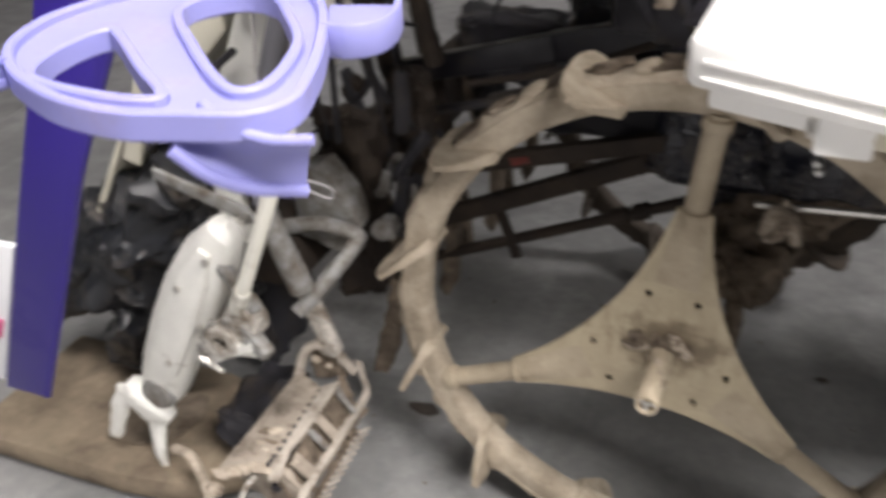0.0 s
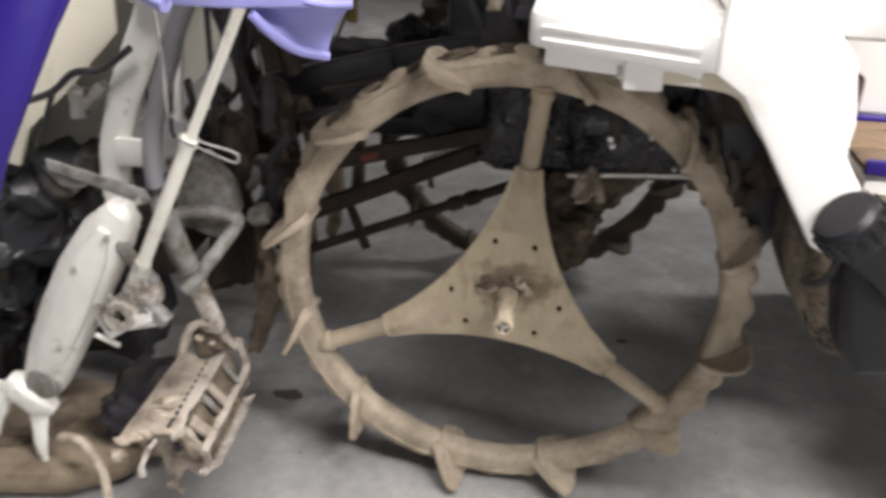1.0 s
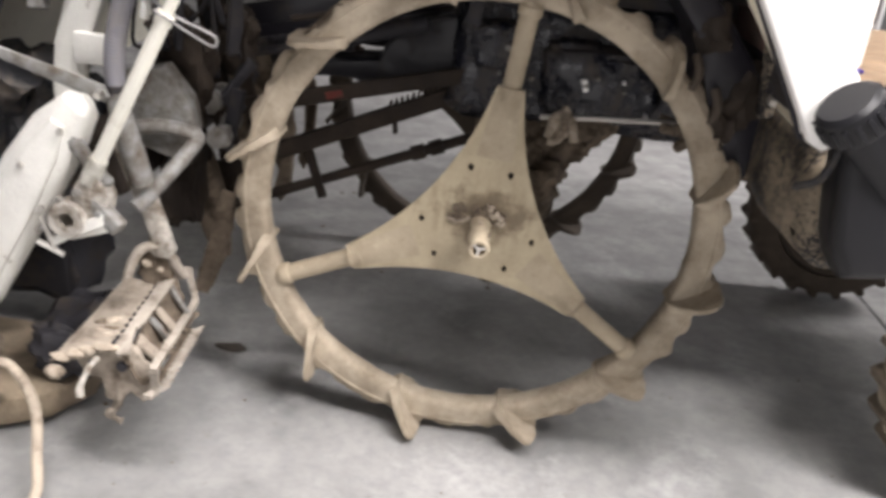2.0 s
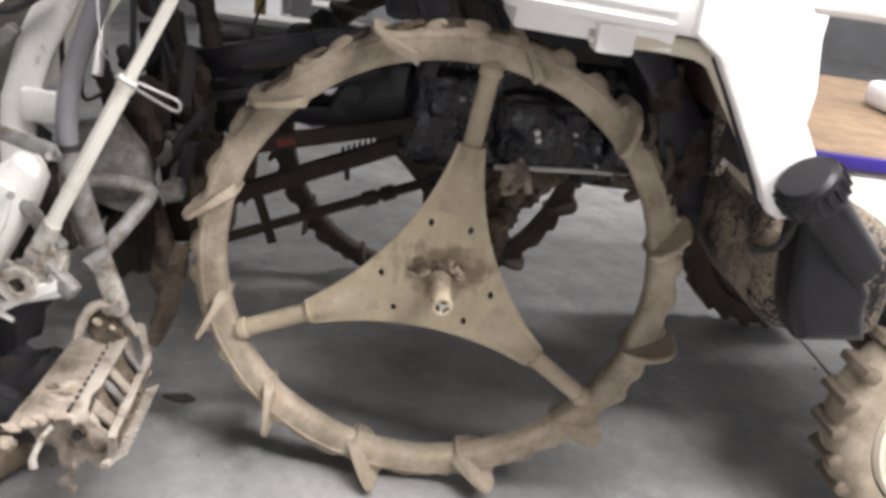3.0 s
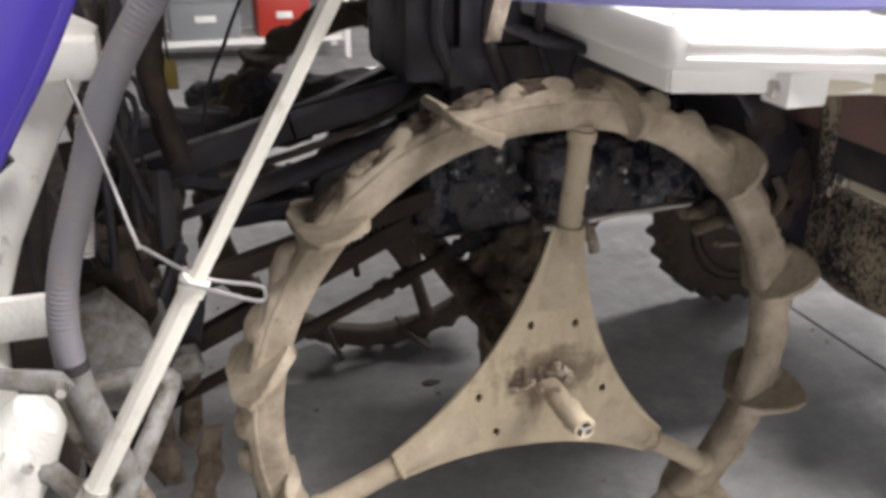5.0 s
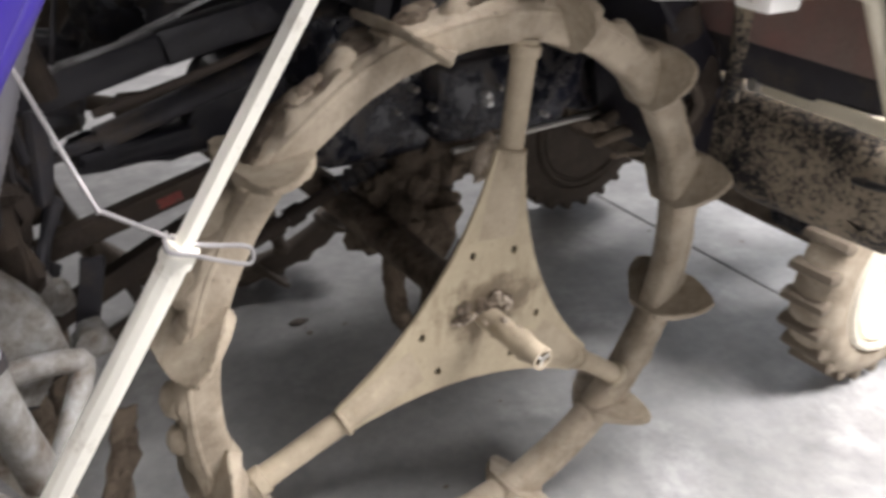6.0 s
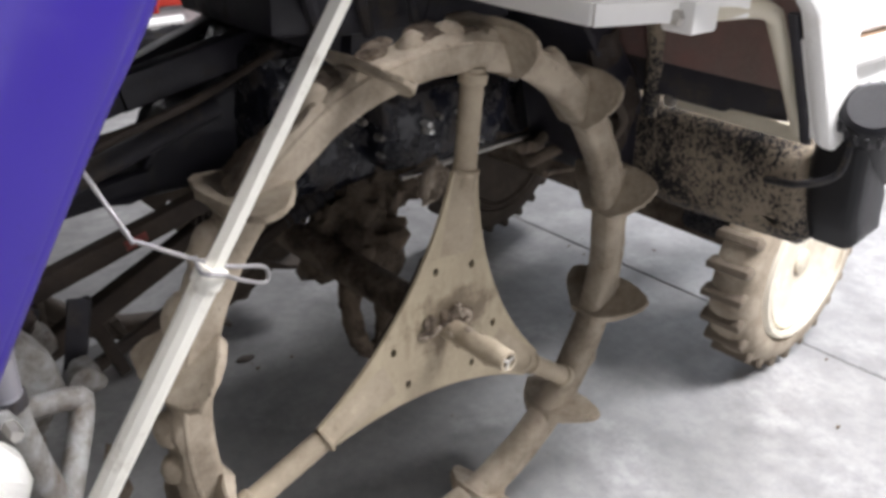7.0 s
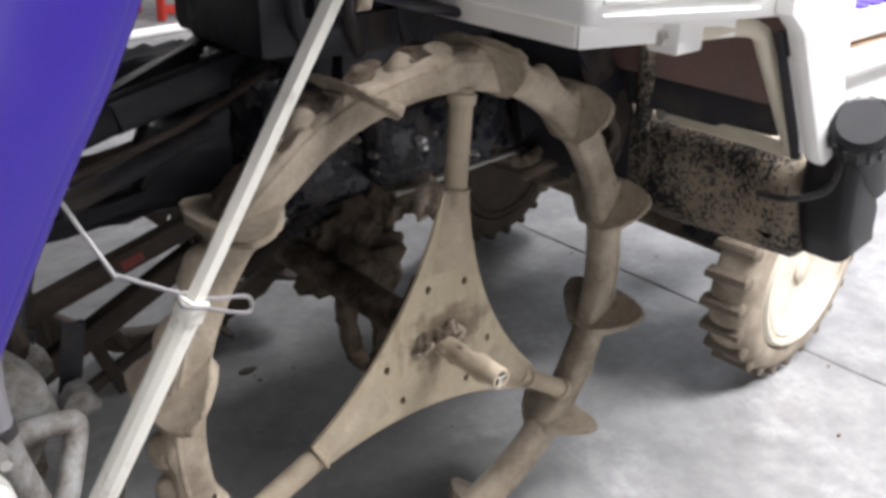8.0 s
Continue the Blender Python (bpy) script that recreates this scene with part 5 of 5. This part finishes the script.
b = prism(bmesh.new(), [(-1.0, 0.665), (-0.90, 0.90), (-0.82, 1.02), (-0.72, 1.02), (-0.725, 0.93), (-0.84, 0.812), (-0.93, 0.735), (-0.965, 0.655)], -0.005, 0.005, "y", 0.002)
part("rack_panel", b, M_CREAM, unit, "cream end panel of the seedling rack")
part("hose_bracket", box(bmesh.new(), (-0.74, -0.045, 0.69), (-0.655, -0.03, 0.745), 0.004), M_ALU, unit)
part("rear_cover", crust(box(bmesh.new(), (-0.65, 0.27, 0.84), (-0.575, 0.33, 1.04), 0.015), 0.010, 18, 4), M_LINK, unit, "dark muddy cover behind the hose")
b = tube(bmesh.new(), [(-0.50, 0.30, 1.10), (-0.517, 0.30, 1.0), (-0.526, 0.30, 0.93), (-0.514, 0.305, 0.85), (-0.50, 0.31, 0.79)], (0.017, 0.021), 14, 6)
part("drain_tube", crust(b, 0.003, 30, 1), M_LINK, unit, "brown muddy curved tube")
b = box(bmesh.new(), (-0.815, -0.05, 0.775), (-0.785, -0.02, 0.835), 0.006)
bar(b, (-0.79, -0.04, 0.80), (-0.745, -0.04, 0.845), 0.02, 0.02)
part("wire_bracket", crust(b, 0.006, 40, 2), M_GREYCAST, unit)
for k, (lo, hi) in enumerate((((-0.44, 1.06, 0.58), (-0.16, 1.18, 0.73)), ((-0.17, 1.05, 0.60), (0.16, 1.18, 0.73)), ((-1.35, 0.16, 0.10), (-0.86, 0.34, 0.42)), ((-0.62, 0.70, 0.60), (-0.37, 0.84, 0.75)), ((-0.34, 0.72, 0.70), (-0.23, 0.80, 0.80)), ((-0.57, 0.66, 0.50), (-0.50, 0.74, 0.66)))):
    part("far_case", crust(box(bmesh.new(), lo, hi, 0.02), 0.03, 12, 5), M_BLACK, unit, "dark muddy case deep in the planting unit")
b = bmesh.new()
box(b, (-0.80, 0.02, 0.42), (-0.68, 1.25, 0.56), 0.02)
part("cross_beam", crust(b, 0.004, 20, 2), M_LINK, unit, "muddy cross beam of the planting unit")
for k, (lo, hi) in enumerate((((-0.69, 0.20, 0.30), (-0.60, 0.30, 0.60)), ((-0.68, 0.14, 0.56), (-0.56, 0.20, 0.74)), ((-0.60, 0.28, 0.62), (-0.52, 0.36, 0.76)))):
    b = box(bmesh.new(), lo, hi, 0.02)
    part("drive_case", crust(b, 0.024, 20, 5), M_LINK, unit, "dark muddy drive case")
rnd = random.Random(41)
for k in range(16):
    x, y, z = rnd.uniform(-0.66, -0.52), rnd.uniform(0.10, 0.30), rnd.uniform(0.42, 0.80)
    if k % 2:
        b = bar(bmesh.new(), (x, y, z), (x + rnd.uniform(-0.06, 0.06), y + rnd.uniform(-0.03, 0.06), z + rnd.uniform(0.06, 0.14)), rnd.uniform(0.008, 0.02), rnd.uniform(0.015, 0.03))
    else:
        b = lathe(bmesh.new(), [(0.010, -0.02), (0.022, -0.016), (0.022, 0.012), (0.012, 0.02)], 12, "y", (x, y, z))
    part("bracket", crust(b, 0.006, 40, 1), (M_LINK, M_BLACK, M_GREYCAST, M_BLACK)[k % 4], unit)
rnd = random.Random(31)
for k in range(7):
    x, y = rnd.uniform(-0.64, -0.54), rnd.uniform(0.05, 0.35)
    b = tube(bmesh.new(), [(x, y, 1.12), (x + rnd.uniform(-0.04, 0.04), y + rnd.uniform(-0.04, 0.04), 0.98), (x + rnd.uniform(-0.06, 0.04), y, rnd.uniform(0.7, 0.9)), (x + rnd.uniform(-0.04, 0.06), y + 0.05, rnd.uniform(0.6, 0.75))], rnd.uniform(0.003, 0.008), 7, 6)
    part("loose_cable", b, M_BLACK, unit)
for path, r in (([(-0.35, 0.50, 1.04), (-0.382, 0.50, 0.974), (-0.401, 0.50, 0.93), (-0.422, 0.50, 0.889), (-0.441, 0.48, 0.841), (-0.456, 0.46, 0.77)], 0.0035),
                ([(-0.60, 0.24, 0.96), (-0.568, 0.20, 0.93), (-0.553, 0.20, 0.914), (-0.552, 0.20, 0.884), (-0.567, 0.20, 0.85), (-0.60, 0.24, 0.82)], 0.005),
                ([(-0.60, 0.25, 1.03), (-0.588, 0.22, 0.988), (-0.566, 0.22, 0.954), (-0.546, 0.22, 0.933), (-0.539, 0.22, 0.898), (-0.52, 0.30, 0.86)], 0.004),
                ([(-0.62, 0.26, 0.93), (-0.60, 0.18, 0.89), (-0.575, 0.17, 0.84), (-0.585, 0.2, 0.78), (-0.62, 0.22, 0.74)], 0.006)):
    part("loose_cable", tube(bmesh.new(), path, r, 7, 6), M_BLACK, unit)
b = tube(bmesh.new(), [(-0.49, 0.80, 0.98), (-0.492, 0.805, 0.9), (-0.49, 0.81, 0.85)], 0.003, 6, 3)
part("tag_cord", b, M_BLACK, unit)
part("yellow_tag", box(bmesh.new(), (-0.505, 0.806, 0.79), (-0.475, 0.814, 0.852), 0.003), M_YELLOW, unit, "dull yellow plastic tag")
b = tube(bmesh.new(), [(-0.672, -0.01, 1.06), (-0.676, 0.0, 0.98), (-0.686, 0.0, 0.85), (-0.684, 0.0, 0.70)], 0.0045, 7, 6)
part("thin_cable", b, M_BLACK, unit)
for k in range(3):
    y = 0.30 + 0.32 * k
    b = hull_body(bmesh.new(), [(-0.64, 0.60), (-0.66, 0.5), (-0.60, 0.32), (-0.57, 0.2)], y, [0.02, 0.04, 0.04, 0.02], [0.02, 0.035, 0.03, 0.015])
    part("inner_leg", crust(b, 0.006, 25, 1), M_DARKMUD, unit)
b = prism(bmesh.new(), [(-0.512, 0.44), (-0.485, 0.43), (-0.492, 0.36), (-0.543, 0.195), (-0.574, 0.205), (-0.538, 0.33)], 0.09, 0.105, "y", 0.005)
slanted = part("slanted_plate", crust(b, 0.010, 35, 4), M_CAKED, unit, "tan muddy plate with two holes")
for x, z in ((-0.499, 0.385), (-0.515, 0.335)):
    part("plate_hole", lathe(bmesh.new(), [(0.0, 0.087), (0.006, 0.087), (0.007, 0.089), (0.007, 0.1)], 12, "y", (x, 0, z)), M_CAKED, slanted)
for k in range(1, 4):
    y = 0.10 + 0.30 * k
    b = prism(bmesh.new(), [(-0.545, 0.47), (-0.515, 0.47), (-0.503, 0.40), (-0.508, 0.24), (-0.535, 0.19), (-0.555, 0.22), (-0.535, 0.32)], y, y + 0.03, "y", 0.006)
    inner = part("inner_gate", crust(b, 0.004, 30, 2), M_CAKED, unit, "mud-coated inner outlet gate")

# ---- lilac lattice guard on the step's rear corner ----
guard = thing("lattice_guard", (-0.35, -0.70, 1.10), "faded lilac plastic lattice guard with dust in its corners", "guard")
LATTICE = [(-0.348, -0.734), (-0.314, -0.756), (-0.271, -0.774), (-0.224, -0.780), (-0.190, -0.772), (-0.152, -0.760), (-0.138, -0.737), (-0.145, -0.705), (-0.166, -0.651),
           (-0.206, -0.574), (-0.252, -0.528), (-0.319, -0.528), (-0.376, -0.576), (-0.394, -0.643), (-0.378, -0.700)]
WINDOWS = [[(-0.314, -0.751), (-0.331, -0.724), (-0.336, -0.686), (-0.329, -0.662), (-0.311, -0.670), (-0.254, -0.719), (-0.214, -0.751), (-0.224, -0.763), (-0.271, -0.762)],
           [(-0.310, -0.605), (-0.250, -0.672), (-0.200, -0.719), (-0.174, -0.734), (-0.163, -0.719), (-0.171, -0.681), (-0.187, -0.641), (-0.218, -0.600), (-0.252, -0.562), (-0.292, -0.557)]]


def ribbon(bm, points, height, thick, steps=5):
    """A flat upright ribbon with rounded edges along (x, y, z) points."""
    path = smooth_path(points, steps)
    rows = []
    for i, q in enumerate(path):
        ahead = path[min(i + 1, len(path) - 1)] - path[max(i - 1, 0)]
        side = Vector((-ahead.y, ahead.x, 0)).normalized() * thick / 2
        up = Vector((0, 0, height / 2))
        rows.append([bm.verts.new(q + s) for s in (side - up * 0.8, side + up * 0.8, side * 0.6 + up, -side * 0.6 + up, -side + up * 0.8, -side - up * 0.8, -side * 0.6 - up, side * 0.6 - up)])
    for a, c in zip(rows, rows[1:]):
        for k in range(8):
            bm.faces.new((a[k], a[(k + 1) % 8], c[(k + 1) % 8], c[k]))
    bm.faces.new(rows[0])
    bm.faces.new(rows[-1])
    return bm


def rounded_loop(points):
    """A closed rounded outline through (x, y) points."""
    path = smooth_path([(x, y, 0) for x, y in points[-2:] + points + points[:2]], 4)
    return [(q.x, q.y) for q in path[8:-5]]


def lattice_mesh():
    """The flat moulding with its rounded windows."""
    bm = bmesh.new()
    edges = []
    for loop in [rounded_loop(LATTICE)] + [rounded_loop(w) for w in WINDOWS]:
        vs = [bm.verts.new((x, y, 1.156)) for x, y in loop]
        edges += [bm.edges.new((vs[i], vs[(i + 1) % len(vs)])) for i in range(len(vs))]
    bmesh.ops.triangle_fill(bm, edges=edges, use_beauty=True)
    got = bmesh.ops.extrude_face_region(bm, geom=bm.faces[:])["geom"]
    bmesh.ops.translate(bm, verts=[g for g in got if isinstance(g, bmesh.types.BMVert)], vec=(0, 0, 0.011))
    bmesh.ops.recalc_face_normals(bm, faces=bm.faces)
    return bm


part("lattice", lattice_mesh(), M_LILAC, guard)
for outline, z, h in ((LATTICE, 1.164, 0.019), (WINDOWS[0], 1.165, 0.017), (WINDOWS[1], 1.165, 0.017)):
    loop = rounded_loop(outline)
    part("raised_rim", ribbon(bmesh.new(), [(x, y, z) for x, y in loop + loop[:1]], h, 0.008, 1), M_LILAC, guard)


def wing(top, low, hollow):
    """A dished blade between an upper and a lower edge, with a thicker lip along the lower one."""
    bm = bmesh.new()
    upper, lower = smooth_path(top, 6), smooth_path(low, 6)
    rows = []
    for p, q in zip(upper, lower):
        rows.append([bm.verts.new(p.lerp(q, k / 6) + Vector(hollow) * math.sin(math.pi * k / 6)) for k in range(7)])
    for a, c in zip(rows, rows[1:]):
        for k in range(6):
            bm.faces.new((a[k], a[k + 1], c[k + 1], c[k]))
    bmesh.ops.solidify(bm, geom=bm.faces[:], thickness=0.005)
    tube(bm, lower, 0.0045, 8)
    tube(bm, upper, 0.0035, 8)
    return bm


part("wing", wing([(-0.188, -0.750, 1.168), (-0.165, -0.760, 1.163), (-0.140, -0.762, 1.158), (-0.113, -0.755, 1.158)],
                  [(-0.195, -0.775, 1.150), (-0.180, -0.764, 1.130), (-0.166, -0.744, 1.114), (-0.146, -0.718, 1.103)], (-0.006, 0.010, 0.002)), M_LILAC, guard, "curved lilac wing")
part("wing", wing([(-0.352, -0.735, 1.172), (-0.320, -0.800, 1.192), (-0.260, -0.890, 1.225), (-0.195, -0.975, 1.243), (-0.153, -1.002, 1.240)],
                  [(-0.352, -0.735, 1.158), (-0.322, -0.803, 1.176), (-0.264, -0.893, 1.203), (-0.200, -0.978, 1.208), (-0.163, -1.002, 1.202)], (0.004, -0.004, 0.0)), M_LILAC, guard, "curved lilac wing")
b = prism(bmesh.new(), [(-0.184, -0.611), (-0.165, -0.610), (-0.152, -0.595), (-0.154, -0.560), (-0.174, -0.516), (-0.225, -0.530)], 1.152, 1.160, "z", 0.002)
ribbon(b, [(-0.185, -0.612, 1.162), (-0.165, -0.612, 1.162), (-0.150, -0.595, 1.162), (-0.152, -0.560, 1.162), (-0.172, -0.515, 1.162)], 0.024, 0.006)
part("side_tab", b, M_LILAC, guard)
b = bmesh.new()
tube(b, [(-0.30, -0.525, 1.155), (-0.26, -0.40, 1.20), (-0.18, -0.22, 1.22), (0.0, -0.10, 1.20), (0.10, 0.0, 1.12), (0.10, 0.02, 1.056)], 0.012, 12, 6)
part("support_tube", b, M_CREAM, guard, "cream support tube")


# ---- round the shed ----
def storage_rack(w, d, h, levels):
    rack = thing("storage_rack", (0, 0, 0), "white steel storage rack against the wall", "rack", "storage racks")
    for x in (0, w):
        for y in (0, d):
            part("post", box(bmesh.new(), (x - 0.02, y - 0.02, 0), (x + 0.02, y + 0.02, h), 0.003), M_WHITE, rack)
    for k in range(levels):
        z = 0.12 + k * (h - 0.15) / (levels - 1)
        part("shelf", box(bmesh.new(), (0, 0, z), (w, d, z + 0.035), 0.003), M_WHITE, rack)
    return rack


rack = storage_rack(2.4, 0.5, 1.9, 4)
copy_thing(rack, pose(1.5, 7.85, 0))
rack.matrix_basis = pose(-1.6, 5.1, 0)


def carton(size, material, label, category):
    """A lidded box: body, lid and a tape or handle strip."""
    w, d, h = size
    c = thing("storage_box", (0, 0, 0), label, category, "boxes on the racks")
    part("body", box(bmesh.new(), (0, 0, 0), (w, d, h * 0.86), 0.008), material, c)
    part("lid", box(bmesh.new(), (-0.008, -0.008, h * 0.86), (w + 0.008, d + 0.008, h), 0.006), material, c)
    part("strip", box(bmesh.new(), (w * 0.35, -0.006, h * 0.4), (w * 0.65, 0.0, h * 0.56), 0.002), M_WHITE, c)
    return c


rnd = random.Random(77)
KINDS = [((0.5, 0.36, 0.3), M_BAG, "white storage box on a rack shelf"), ((0.42, 0.36, 0.26), M_DIMBOX, "dark grey plastic crate on a rack shelf"),
         ((0.46, 0.36, 0.28), M_GREYPLASTIC, "grey plastic crate on a rack shelf"), ((0.36, 0.34, 0.3), M_RED, "red plastic box on a rack shelf")]
for n, (size, material, label) in enumerate(KINDS):
    first = carton(size, material, label, "box")
    spots = []
    for ox, oy in ((-1.6, 5.1), (1.5, 7.85)):
        for level in range(3):
            z = 0.12 + level * 1.75 / 3 + 0.036
            spots.append((ox + 0.06 + 0.58 * ((n + level) % 4), oy + 0.06, z))
    for k, q in enumerate(spots):
        if k:
            copy_thing(first, pose(*q, 0, 0, rnd.uniform(-3, 3)))
    first.matrix_basis = pose(*spots[0])

stool = thing("red_stool", (2.0, 5.15, 0), "red painted steel stool standing on the floor", "stool")
for x in (1.80, 2.2):
    for y in (4.95, 5.35):
        part("leg", bar(bmesh.new(), (x, y, 0), (2.0 + (x - 2.0) * 0.8, 5.15 + (y - 5.15) * 0.8, 0.46), 0.05, 0.05), M_RED, stool)
part("seat", box(bmesh.new(), (1.78, 4.93, 0.46), (2.22, 5.37, 0.50), 0.012), M_RED, stool)
for z in (0.07, 0.22, 0.34):
    part("rail", bar(bmesh.new(), (1.81, 4.96, z), (2.19, 4.96, z), 0.03, 0.06), M_RED, stool)
pipe = thing("white_pipe", (1.4, 4.6, 0), "white plastic pipe lying on the floor", "pipe")
part("body", tube(bmesh.new(), [(0.75, 4.42, 0.03), (1.80, 4.55, 0.03)], 0.03, 14), M_WHITE, pipe)

# ---- on the floor ----
M_SMEAR = surface("dried_dark_mud", (0.085, 0.07, 0.058), 0.9, vary=0.3, scale=20, bump=0.5, grain=60)
for n, (x, y, r) in enumerate(((-0.527, 0.222, 0.024), (0.06, 0.78, 0.016), (0.30, 0.62, 0.010))):
    b = lump(bmesh.new(), (x, y, 0.003), (r * 1.6, r * 0.8, 0.004), 0.4, 30, 3, n)
    tagged(part("mud_patch", b, M_SMEAR), "dark dried mud patch on the concrete floor", "mud", "mud on the floor")
b = bmesh.new()
rnd = random.Random(101)
for k in range(70):
    x, y = rnd.uniform(-0.8, 2.2), rnd.uniform(-0.7, 1.4)
    r = rnd.uniform(0.0015, 0.005)
    lump(b, (x, y, r * 0.5), (r * rnd.uniform(1, 1.8), r, r * 0.7), 0.4, 60, 1, k)
tagged(part("mud_crumbs", b, M_CAKED), "small crumbs of dried mud strewn on the floor", "mud", kind="stuff")
